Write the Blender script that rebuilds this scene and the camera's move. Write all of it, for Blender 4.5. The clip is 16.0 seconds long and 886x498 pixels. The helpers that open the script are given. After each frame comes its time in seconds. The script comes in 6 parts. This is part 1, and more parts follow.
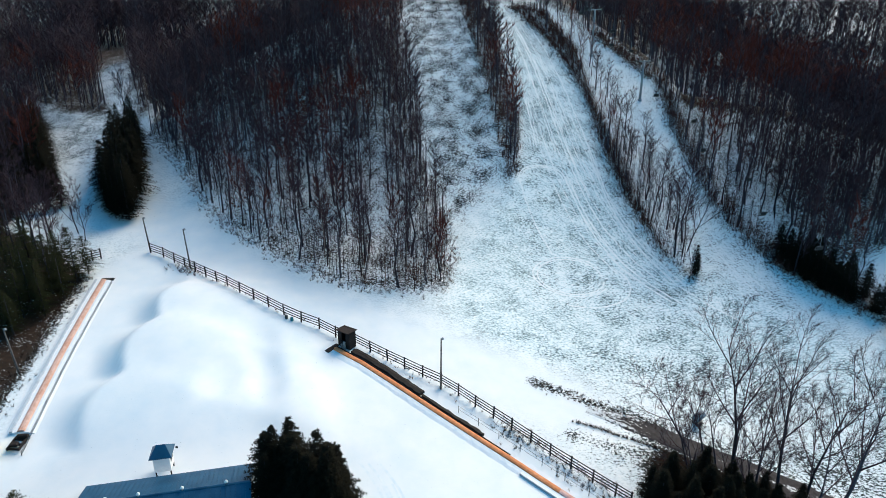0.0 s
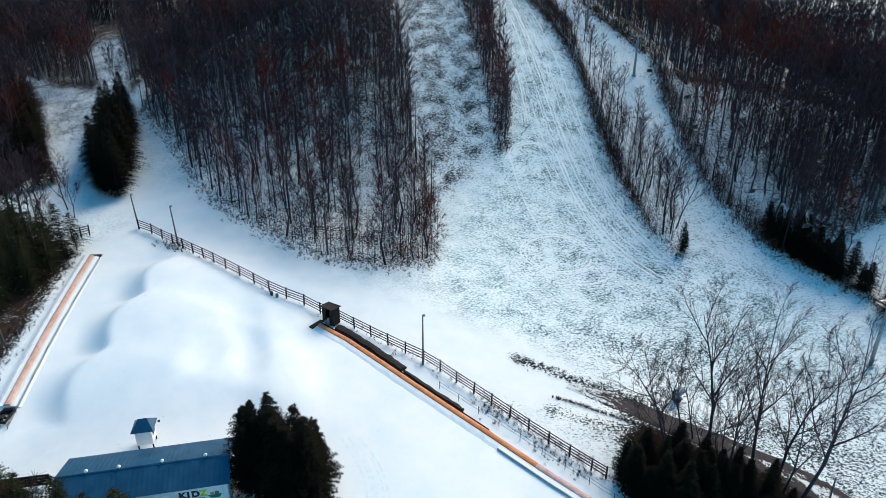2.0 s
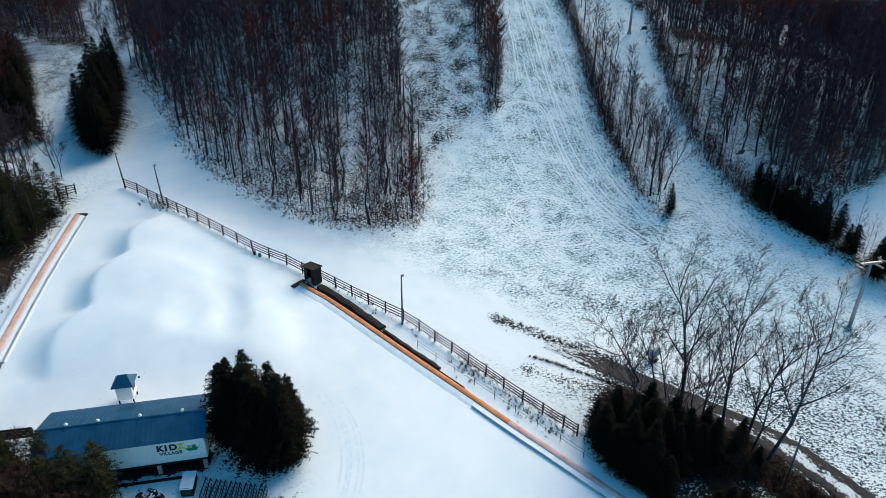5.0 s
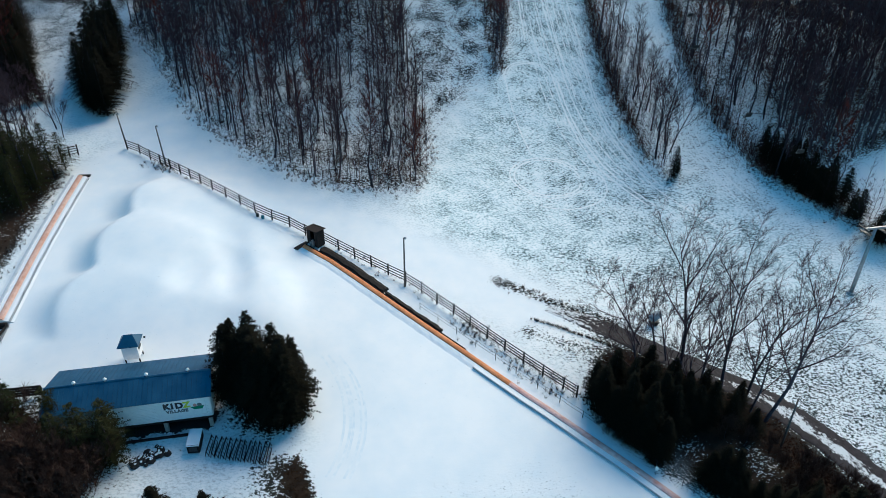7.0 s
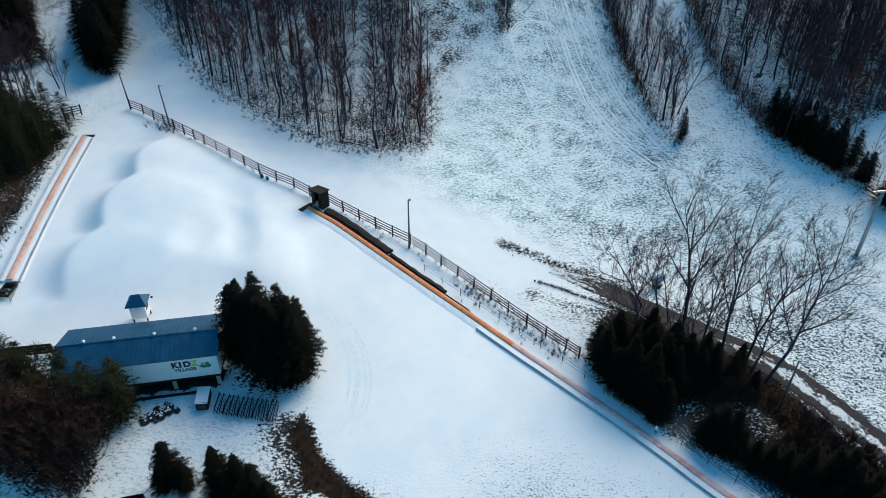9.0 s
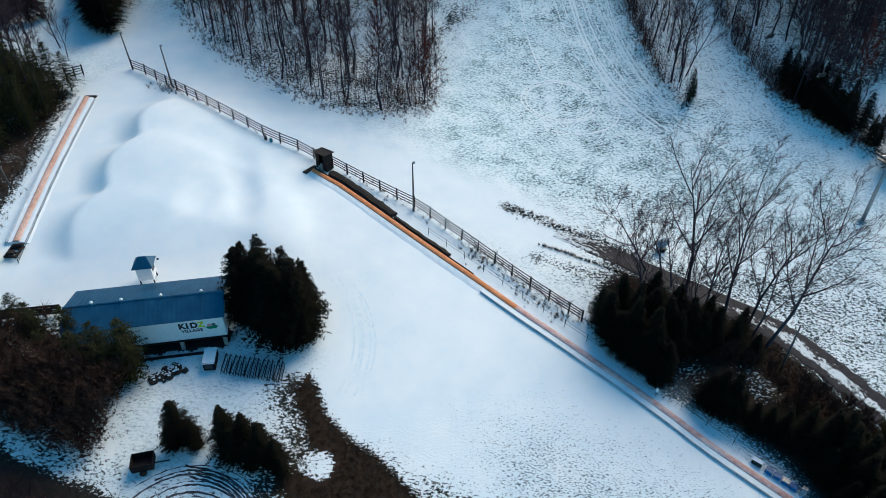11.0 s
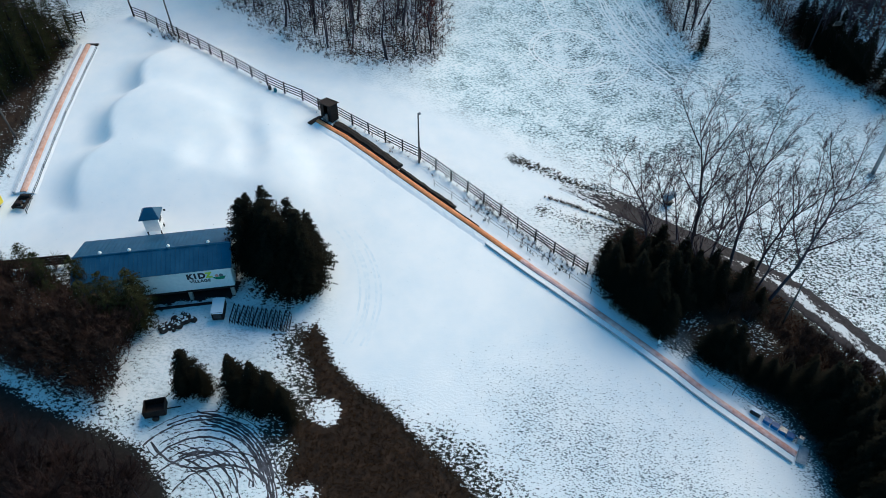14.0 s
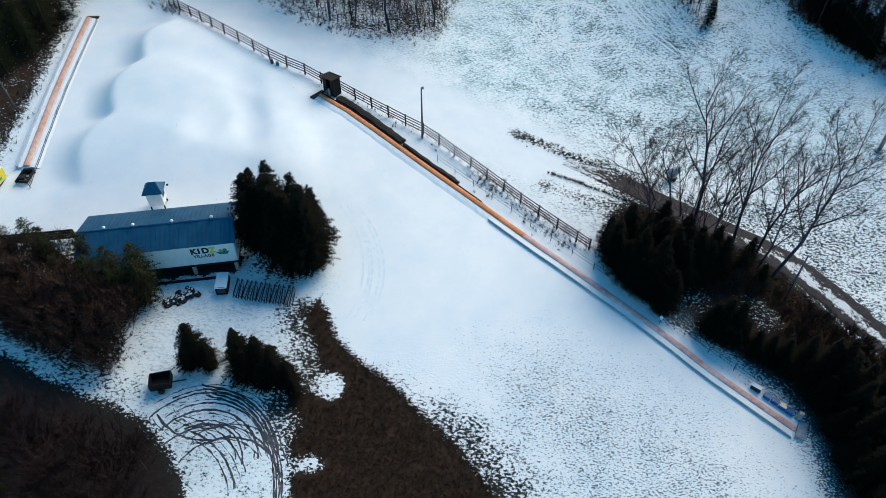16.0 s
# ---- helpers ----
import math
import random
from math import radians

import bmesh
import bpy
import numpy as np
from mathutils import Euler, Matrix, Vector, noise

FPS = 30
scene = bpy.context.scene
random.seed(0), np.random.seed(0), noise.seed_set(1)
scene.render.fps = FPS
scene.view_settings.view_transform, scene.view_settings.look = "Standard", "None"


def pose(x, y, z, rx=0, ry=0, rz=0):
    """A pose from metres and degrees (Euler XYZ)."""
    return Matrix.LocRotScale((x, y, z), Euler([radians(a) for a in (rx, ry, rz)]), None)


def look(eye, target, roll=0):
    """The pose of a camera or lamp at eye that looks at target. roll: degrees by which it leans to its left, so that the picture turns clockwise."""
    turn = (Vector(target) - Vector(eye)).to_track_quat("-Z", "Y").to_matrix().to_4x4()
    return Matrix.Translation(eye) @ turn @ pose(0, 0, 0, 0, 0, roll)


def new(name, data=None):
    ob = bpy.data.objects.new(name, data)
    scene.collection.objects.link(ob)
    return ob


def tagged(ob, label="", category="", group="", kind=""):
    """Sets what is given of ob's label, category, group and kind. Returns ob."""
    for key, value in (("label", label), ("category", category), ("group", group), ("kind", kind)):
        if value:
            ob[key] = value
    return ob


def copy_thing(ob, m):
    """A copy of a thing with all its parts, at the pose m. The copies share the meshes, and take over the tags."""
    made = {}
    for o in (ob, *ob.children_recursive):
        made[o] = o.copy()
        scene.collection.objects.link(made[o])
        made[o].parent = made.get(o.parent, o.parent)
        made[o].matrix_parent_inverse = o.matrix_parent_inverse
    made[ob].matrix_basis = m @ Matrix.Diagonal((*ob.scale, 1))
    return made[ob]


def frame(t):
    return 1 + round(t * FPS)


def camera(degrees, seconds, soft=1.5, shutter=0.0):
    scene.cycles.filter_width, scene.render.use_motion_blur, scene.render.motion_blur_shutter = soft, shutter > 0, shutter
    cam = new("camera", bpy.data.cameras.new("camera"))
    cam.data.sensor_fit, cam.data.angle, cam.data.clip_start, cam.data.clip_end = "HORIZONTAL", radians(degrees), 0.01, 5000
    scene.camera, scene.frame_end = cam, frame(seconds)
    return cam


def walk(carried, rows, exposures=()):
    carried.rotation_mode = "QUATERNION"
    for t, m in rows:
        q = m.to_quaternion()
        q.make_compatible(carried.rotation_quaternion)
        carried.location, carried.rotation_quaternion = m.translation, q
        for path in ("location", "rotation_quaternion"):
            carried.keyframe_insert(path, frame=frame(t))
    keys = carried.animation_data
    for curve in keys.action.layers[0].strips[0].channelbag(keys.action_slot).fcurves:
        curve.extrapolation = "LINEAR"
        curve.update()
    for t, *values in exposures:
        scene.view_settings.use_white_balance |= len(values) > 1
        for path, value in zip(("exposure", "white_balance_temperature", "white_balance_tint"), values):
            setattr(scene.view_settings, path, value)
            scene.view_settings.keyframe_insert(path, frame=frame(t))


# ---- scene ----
cam = camera(68.09, 16.0, soft=0.8)
walk(cam, [
    (0, look((0.000, 0.000, 46.000), (0.000, 55.631, 23.524), 0.000)),
    (0.5, look((0.634, -0.041, 46.061), (0.547, 55.376, 23.060), -0.001)),
    (1, look((1.269, -0.066, 46.110), (1.091, 55.132, 22.594), -0.021)),
    (1.5, look((1.892, -0.087, 46.165), (1.601, 54.898, 22.152), -0.039)),
    (2, look((2.525, -0.138, 46.218), (2.119, 54.629, 21.715), -0.074)),
    (2.5, look((3.147, -0.184, 46.277), (2.647, 54.356, 21.274), -0.103)),
    (3, look((3.721, -0.216, 46.332), (3.118, 54.094, 20.835), -0.118)),
    (3.5, look((4.314, -0.232, 46.353), (3.613, 53.834, 20.348), -0.117)),
    (4, look((4.895, -0.242, 46.358), (4.102, 53.566, 19.823), -0.099)),
    (6.5, look((5.854, -0.287, 46.376), (4.597, 51.660, 16.377), -0.045)),
    (7, look((5.857, -0.284, 46.376), (4.491, 51.217, 15.623), -0.030)),
    (7.5, look((5.870, -0.299, 46.386), (4.383, 50.743, 14.882), -0.029)),
    (8, look((5.898, -0.317, 46.395), (4.302, 50.257, 14.150), -0.056)),
    (8.5, look((5.927, -0.356, 46.411), (4.232, 49.742, 13.436), -0.076)),
    (9, look((5.968, -0.370, 46.436), (4.172, 49.245, 12.744), -0.098)),
    (11.5, look((6.035, -0.374, 46.556), (3.789, 46.718, 9.444), -0.202)),
    (12, look((6.034, -0.382, 46.557), (3.712, 46.232, 8.850), -0.238)),
    (12.5, look((6.045, -0.396, 46.562), (3.668, 45.742, 8.279), -0.268)),
    (13, look((6.080, -0.420, 46.578), (3.631, 45.254, 7.746), -0.290)),
    (13.5, look((6.101, -0.446, 46.612), (3.577, 44.755, 7.235), -0.325)),
    (14, look((6.106, -0.450, 46.637), (3.516, 44.317, 6.772), -0.374)),
    (14.5, look((6.113, -0.448, 46.648), (3.461, 43.908, 6.330), -0.405)),
    (15, look((6.117, -0.444, 46.649), (3.403, 43.520, 5.908), -0.430)),
    (15.5, look((6.127, -0.450, 46.650), (3.356, 43.152, 5.527), -0.458)),
    (16, look((6.149, -0.480, 46.648), (3.332, 42.767, 5.155), -0.487)),
], exposures=[(0, 0.76, 4980, -33), (5, 0.57, 4810, -34), (12, 0.44, 4730, -34), (16, 0.48, 4760, -33)])

# ---- light: a pale winter sky with a veiled sun ----
SUN_EL, SUN_AZ = radians(39), radians(34)      # azimuth clockwise from +y
world = bpy.data.worlds.new("winter_sky")
scene.world = world
world.use_nodes = True
wn = world.node_tree
sky = wn.nodes.new("ShaderNodeTexSky")
sky.sky_type, sky.sun_disc = "NISHITA", False
sky.sun_elevation, sky.sun_rotation = SUN_EL, SUN_AZ
sky.air_density, sky.dust_density, sky.ozone_density = 1.0, 0.2, 4.0
wn.links.new(sky.outputs[0], wn.nodes["Background"].inputs[0])
wn.nodes["Background"].inputs[1].default_value = 0.104
sun_data = bpy.data.lights.new("sun", "SUN")
sun_data.energy, sun_data.angle, sun_data.color = 3.9, radians(46), (1.0, 0.585, 0.44)
sun = new("sun", sun_data)
sun.matrix_world = look((100 * math.sin(SUN_AZ) * math.cos(SUN_EL), 100 * math.cos(SUN_AZ) * math.cos(SUN_EL), 100 * math.sin(SUN_EL)), (0, 0, 0))

# ---- materials ----


def material(name, rough=0.8, metal=0.0):
    m = bpy.data.materials.new(name)
    m.use_nodes = True
    t = m.node_tree
    b = t.nodes["Principled BSDF"]
    b.inputs["Roughness"].default_value, b.inputs["Metallic"].default_value = rough, metal
    return m, t, b


def node(t, kind, **values):
    n = t.nodes.new(kind)
    for k, v in values.items():
        n.inputs[k.replace("_", " ")].default_value = v
    return n


def noise_of(t, scale, detail=4.0, rough=0.55, coord=None):
    n = node(t, "ShaderNodeTexNoise", Scale=scale, Detail=detail, Roughness=rough)
    if coord is None:
        coord = t.nodes.new("ShaderNodeTexCoord").outputs["Object"]
    t.links.new(coord, n.inputs["Vector"])
    return n.outputs["Fac"]


def ramp(t, fac, stops):
    r = t.nodes.new("ShaderNodeValToRGB")
    while len(r.color_ramp.elements) < len(stops):
        r.color_ramp.elements.new(0.5)
    for e, (p, c) in zip(r.color_ramp.elements, stops):
        e.position, e.color = p, (*c, 1)
    t.links.new(fac, r.inputs[0])
    return r.outputs[0]


def blend(t, fac, a, b):
    m = t.nodes.new("ShaderNodeMix")
    m.data_type = "RGBA"
    t.links.new(fac, m.inputs[0])
    for s, v in ((6, a), (7, b)):
        if isinstance(v, tuple):
            m.inputs[s].default_value = (*v, 1)
        else:
            t.links.new(v, m.inputs[s])
    return m.outputs[2]


def calc(t, op, a, b=None, c=None):
    m = t.nodes.new("ShaderNodeMath")
    m.operation = op
    for s, v in enumerate((a, b, c)):
        if v is None:
            continue
        if isinstance(v, (int, float)):
            m.inputs[s].default_value = v
        else:
            t.links.new(v, m.inputs[s])
    return m.outputs[0]


def span(t, v, lo, hi):
    m = t.nodes.new("ShaderNodeMapRange")
    m.interpolation_type = "SMOOTHSTEP"
    t.links.new(v, m.inputs[0])
    m.inputs[1].default_value, m.inputs[2].default_value = lo, hi
    return m.outputs[0]


def bump(t, b, height, strength=0.4, distance=0.05):
    n = node(t, "ShaderNodeBump", Strength=strength, Distance=distance)
    t.links.new(height, n.inputs["Height"])
    t.links.new(n.outputs[0], b.inputs["Normal"])


def plain(name, a, b, scale=6.0, rough=0.8, metal=0.0, relief=0.2, spread=0.0):
    """Two colours mixed by noise at two scales, with fine relief; spread varies it from piece to piece."""
    m, t, bs = material(name, rough, metal)
    f = calc(t, "ADD", calc(t, "MULTIPLY", noise_of(t, scale), 0.6), calc(t, "MULTIPLY", noise_of(t, scale * 0.17, 2), 0.4))
    if spread:
        f = calc(t, "ADD", f, calc(t, "MULTIPLY_ADD", t.nodes.new("ShaderNodeObjectInfo").outputs["Random"], spread, -spread / 2))
    t.links.new(ramp(t, f, [(0.36, a), (0.64, b)]), bs.inputs["Base Color"])
    bs.inputs["Specular IOR Level"].default_value = 0.25 if rough > 0.6 else 0.5
    bump(t, bs, noise_of(t, scale * 3), relief, 0.03)
    return m


def island(name, a, b, rough=0.9, scale=1.0):
    """Twigs, needles and leaves: the colour differs from piece to piece."""
    m, t, bs = material(name, rough)
    g = t.nodes.new("ShaderNodeNewGeometry").outputs["Random Per Island"]
    f = calc(t, "ADD", calc(t, "MULTIPLY", g, 0.6), calc(t, "MULTIPLY", noise_of(t, scale, 2), 0.4))
    t.links.new(ramp(t, f, [(0.2, a), (0.8, b)]), bs.inputs["Base Color"])
    bs.inputs["Specular IOR Level"].default_value = 0.1
    return m


def ground_material():
    m, t, b = material("snow_and_turf", 0.75)
    attr = {}
    for n in ("thin", "earth", "paved", "frost", "rows"):
        a = t.nodes.new("ShaderNodeAttribute")
        a.attribute_name = n
        attr[n] = a.outputs["Fac"]
    co = t.nodes.new("ShaderNodeTexCoord").outputs["Object"]
    stretch = t.nodes.new("ShaderNodeVectorMath")
    stretch.operation = "MULTIPLY"
    t.links.new(co, stretch.inputs[0])
    stretch.inputs[1].default_value = (0.85, 1.3, 1.0)
    along = stretch.outputs[0]
    fine = noise_of(t, 3.8, 4, 0.60, along)
    mid = noise_of(t, 0.32, 3, 0.6, co)
    wide = noise_of(t, 0.06, 2, 0.5, co)
    grain = noise_of(t, 10.0, 3, 0.6, along)
    # turf shows where the snow is thin
    level = calc(t, "ADD", calc(t, "MULTIPLY", fine, 0.55), calc(t, "ADD", calc(t, "MULTIPLY", mid, 0.17), calc(t, "MULTIPLY", grain, 0.28)))
    turned = t.nodes.new("ShaderNodeMapping")
    t.links.new(co, turned.inputs[0])
    turned.inputs["Rotation"].default_value[2] = radians(37)
    turned.inputs["Scale"].default_value = (0.75, 1.6, 1.0)
    dash = calc(t, "ADD", calc(t, "MULTIPLY", noise_of(t, 6.2, 3, 0.55, turned.outputs[0]), 0.9), calc(t, "MULTIPLY", mid, 0.10))
    level = calc(t, "ADD", calc(t, "MULTIPLY", level, calc(t, "SUBTRACT", 1.0, attr["rows"])), calc(t, "MULTIPLY", dash, attr["rows"]))
    edge = calc(t, "MULTIPLY_ADD", attr["thin"], 0.46, 0.26)
    bare = calc(t, "SUBTRACT", edge, level)
    crisp, faded = span(t, bare, -0.012, 0.016), span(t, bare, -0.045, 0.055)
    mask = calc(t, "ADD", calc(t, "MULTIPLY", crisp, calc(t, "SUBTRACT", 1.0, attr["rows"])), calc(t, "MULTIPLY", faded, attr["rows"]))
    turf = ramp(t, noise_of(t, 0.9, 4, 0.6, co), [(0.3, (0.010, 0.011, 0.010)), (0.5, (0.020, 0.021, 0.016)), (0.7, (0.040, 0.035, 0.024))])
    litter = ramp(t, noise_of(t, 1.4, 4, 0.6, co), [(0.3, (0.011, 0.006, 0.004)), (0.55, (0.024, 0.013, 0.007)), (0.75, (0.048, 0.027, 0.015))])
    soil = blend(t, attr["earth"], turf, litter)
    soil = blend(t, calc(t, "MULTIPLY", attr["frost"], 0.95), soil, (0.045, 0.065, 0.075))
    soil = blend(t, calc(t, "MULTIPLY", attr["rows"], 0.75), soil, (0.085, 0.12, 0.145))
    tar = ramp(t, noise_of(t, 3.0, 5, 0.6, co), [(0.3, (0.006, 0.004, 0.004)), (0.7, (0.020, 0.014, 0.013))])
    soil = blend(t, attr["paved"], soil, tar)
    snow = ramp(t, calc(t, "ADD", calc(t, "MULTIPLY", mid, 0.5), calc(t, "MULTIPLY", wide, 0.5)), [(0.3, (0.74, 0.80, 0.85)), (0.6, (0.86, 0.875, 0.885))])
    # short frosted turf under a dusting of snow
    dust = ramp(t, calc(t, "ADD", calc(t, "MULTIPLY", fine, 0.7), calc(t, "MULTIPLY", mid, 0.3)), [(0.38, (0.10, 0.15, 0.17)), (0.46, (0.40, 0.52, 0.57)), (0.51, (0.68, 0.79, 0.83)), (0.60, (0.84, 0.88, 0.90))])
    snow = blend(t, attr["frost"], snow, dust)
    t.links.new(blend(t, mask, snow, soil), b.inputs["Base Color"])
    t.links.new(calc(t, "MULTIPLY_ADD", mask, 0.3, 0.6), b.inputs["Roughness"])
    b.inputs["Specular IOR Level"].default_value = 0.25
    h = calc(t, "ADD", calc(t, "MULTIPLY", grain, 0.4), calc(t, "ADD", fine, calc(t, "MULTIPLY", mask, 0.5)))
    n = node(t, "ShaderNodeBump", Distance=0.10)
    t.links.new(h, n.inputs["Height"])
    t.links.new(calc(t, "MULTIPLY_ADD", span(t, attr["thin"], 0.05, 0.3), 0.28, 0.07), n.inputs["Strength"])
    t.links.new(n.outputs[0], b.inputs["Normal"])
    return m


GROUND = ground_material()
SNOW = plain("packed_snow", (0.74, 0.79, 0.85), (0.87, 0.88, 0.90), 1.4, 0.65, 0, 0.3)
BARK = plain("grey_bark", (0.020, 0.017, 0.023), (0.074, 0.063, 0.078), 2.5, 0.95, 0, 0.6, 0.35)
PALE_BARK = plain("pale_birch_bark", (0.16, 0.125, 0.105), (0.34, 0.29, 0.25), 2.5, 0.9, 0, 0.5, 0.3)
TWIGS = island("bare_twigs", (0.020, 0.013, 0.017), (0.080, 0.052, 0.062))
RED_TWIGS = island("russet_leaves_and_twigs", (0.035, 0.011, 0.009), (0.15, 0.040, 0.028))
NEEDLES = island("dark_needles", (0.004, 0.004, 0.003), (0.018, 0.017, 0.009))
DARK_BRUSH = island("purple_brown_brush", (0.018, 0.013, 0.016), (0.062, 0.044, 0.050))
PINE = island("olive_pine_needles", (0.007, 0.009, 0.004), (0.042, 0.043, 0.016))
GOLDEN = island("golden_brown_twigs", (0.03, 0.02, 0.008), (0.13, 0.085, 0.030))
THICKET_TWIGS = island("russet_brush", (0.028, 0.014, 0.012), (0.13, 0.068, 0.055))
GRASS = island("dead_grass", (0.013, 0.0065, 0.002), (0.042, 0.021, 0.006), scale=0.35)
VERGE_GRASS = island("rusty_verge_grass", (0.020, 0.009, 0.006), (0.085, 0.036, 0.020))
PARK_TWIGS = island("dark_purple_twigs", (0.009, 0.006, 0.006), (0.046, 0.029, 0.027))
SHRUB = island("dense_brown_twigs", (0.016, 0.010, 0.009), (0.085, 0.052, 0.040))
WOOD = plain("weathered_timber", (0.007, 0.006, 0.006), (0.026, 0.021, 0.020), 5, 0.9, 0, 0.4, 0.3)
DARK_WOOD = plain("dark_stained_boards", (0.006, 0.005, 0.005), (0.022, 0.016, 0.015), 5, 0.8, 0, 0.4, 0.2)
STEEL = plain("galvanised_steel", (0.22, 0.23, 0.25), (0.36, 0.37, 0.39), 8, 0.45, 0.7, 0.1)
DARK_STEEL = plain("dark_painted_steel", (0.015, 0.017, 0.02), (0.05, 0.055, 0.06), 8, 0.5, 0.4, 0.1)
POLE = plain("grey_timber_pole", (0.07, 0.062, 0.06), (0.16, 0.14, 0.13), 5, 0.85, 0, 0.3)
WHITE = plain("white_painted_boards", (0.74, 0.75, 0.76), (0.84, 0.84, 0.83), 3, 0.6, 0, 0.15)

# ---- the land ----
# heights of the land on a coarse net, 30 m by 26 m, smoothed by a cubic spline
NET_X, NET_Y, STEP_X, STEP_Y = -150.0, -30.0, 30.0, 26.0
NET = np.array([
    [0.0, -2.6, -5.3, -7.9, -10.4, -12.8, -15.4, -18.6, -22.1], [4.0, 1.5, -1.1, -3.7, -6.1, -8.2, -10.3, -13.7, -17.0],
    [7.8, 5.6, 3.1, 0.6, -1.8, -3.5, -5.5, -9.5, -12.2], [11.4, 9.5, 7.4, 5.1, 3.4, 2.1, -1.8, -6.1, -6.9],
    [14.7, 12.9, 11.3, 9.7, 8.6, 4.9, 0.9, -0.6, 0.6], [17.6, 15.2, 13.3, 11.9, 11.7, 8.1, 6.6, 9.1, 10.9],
    [20.9, 17.3, 14.5, 16.4, 22.8, 24.0, 19.1, 20.8, 22.2], [25.3, 20.8, 18.9, 26.2, 35.7, 38.5, 32.4, 32.1, 32.4],
    [30.9, 25.1, 25.0, 33.9, 42.0, 44.4, 41.8, 40.4, 39.7], [37.1, 28.5, 28.0, 37.5, 44.8, 47.3, 47.3, 46.4, 45.6]])
# lower swells of made snow on the nursery slope: x, y, half length, half width, turn, height
HEAPS = [(-24.0, 65.0, 9.0, 12.0, 0.0, 0.5), (-15.4, 58.4, 3.6, 5.0, 0.3, 0.8), (-31.0, 75.0, 5.6, 3.6, -0.3, 0.3), (-30.0, 66.0, 6.2, 3.9, -0.3, 0.35), (-21.4, 66.4, 2.2, 3.4, 0.25, -0.50), (-19.2, 61.0, 1.8, 4.0, 0.35, -0.46), (-23.6, 61.0, 1.8, 3.6, -0.3, -0.42)]


HOLLOWS = [
    ([(-59, 131), (-55.6, 133.7), (-52.7, 139.5), (-49.6, 150.3), (-42.7, 154.3), (-34.7, 160.2), (-25.5, 171), (-16, 184), (-16, 225), (-86, 225), (-84, 198), (-74, 163), (-64, 142)], 9.0, 10.0),
    ([(43.5, 152), (48, 136), (62, 131.5), (71.5, 128), (81, 122), (110, 114), (160, 110), (160, 240), (30, 240), (30, 180), (38, 160)], 11.0, 9.0),
    ([(64, 190), (68, 176), (73, 158), (82, 144), (91, 133), (110, 124), (220, 118), (220, 330), (64, 330)], 26.0, 17.0)]


def spline(u):
    i = np.floor(u).astype(int)
    t = u - i
    return i, np.stack([(1 - t) ** 3, 3 * t ** 3 - 6 * t ** 2 + 4, -3 * t ** 3 + 3 * t ** 2 + 3 * t + 1, t ** 3]) / 6


def land(x, y):
    x, y = np.asarray(x, float), np.asarray(y, float)
    rows, cols = NET.shape
    iu, bu = spline(np.clip((x - NET_X) / STEP_X, 0, cols - 1))
    iv, bv = spline(np.clip((y - NET_Y) / STEP_Y, 0, rows - 1))
    z = np.zeros(np.broadcast(x, y).shape)
    for a in range(4):
        for b in range(4):
            z += bu[a] * bv[b] * NET[np.clip(iv + b - 1, 0, rows - 1), np.clip(iu + a - 1, 0, cols - 1)]
    for hx, hy, sl, sw, turn, h in HEAPS:
        dx, dy = x - hx, y - hy
        p, q = dx * math.cos(turn) + dy * math.sin(turn), dy * math.cos(turn) - dx * math.sin(turn)
        z += h * np.exp(-((p / sl) ** 2 + (q / sw) ** 2) ** 1.5)
    # the yard dips in front of the lodge
    z -= 0.60 * np.exp(-(((x + 20.5) / 9.5) ** 4 + ((y - 40.6 - 0.2 * (x + 20)) / 3.4) ** 4))
    z += 0.10 * np.sin(x * 0.55 + 1.3 * np.sin(y * 0.31)) * np.sin(y * 0.47) * np.clip((y - 78) / 8, 0, 1)
    # level ground under the lodge
    p, q = (x + 16.45) * 0.978 + (y - 43.15) * 0.210, (y - 43.15) * 0.978 - (x + 16.45) * 0.210
    pad = np.clip(1.3 - np.maximum(np.maximum(-14.4 - p, p - 0.1), np.maximum(-0.7 - q, q - 5.0)), 0, 1)
    z -= np.maximum(z - 0.95, 0) * pad
    # the bank of made snow: a steeper side towards the short lift, a long easy side the other way
    k = x + 38.6 + 1.9 * np.abs(np.sin((y - 51.0 + 0.25 * (x + 36)) * 0.335)) - 0.04 * (y - 65)
    rise = np.clip(k / 4.8, 0, 1) ** 2
    z += 1.85 * rise * np.exp(-(np.maximum(k - 4.8, 0) / 17) ** 2) * np.exp(-((y - 65.5) / 14.5) ** 4)
    # the land falls away behind the crests of the wooded hills
    if np.any(y > 105):
        for poly, wide, deep in HOLLOWS:
            k = np.clip(inside(poly, x, y) / wide, 0, 1)
            z = z - deep * k * k * (3 - 2 * k)
    return z


def ground_at(x, y):
    return float(land(np.array([x]), np.array([y]))[0])


def inside(poly, x, y):
    """How far points lie inside (positive) or outside a polygon."""
    x, y = np.asarray(x, float), np.asarray(y, float)
    hit, best = np.zeros(x.shape, bool), np.full(x.shape, 1e9)
    for (ax, ay), (bx, by) in zip(poly, poly[1:] + poly[:1]):
        hit ^= ((ay > y) != (by > y)) & (x < (bx - ax) * (y - ay) / ((by - ay) or 1e-9) + ax)
        k = np.clip(((x - ax) * (bx - ax) + (y - ay) * (by - ay)) / ((bx - ax) ** 2 + (by - ay) ** 2), 0, 1)
        best = np.minimum(best, np.hypot(x - ax - k * (bx - ax), y - ay - k * (by - ay)))
    return np.where(hit, best, -best)


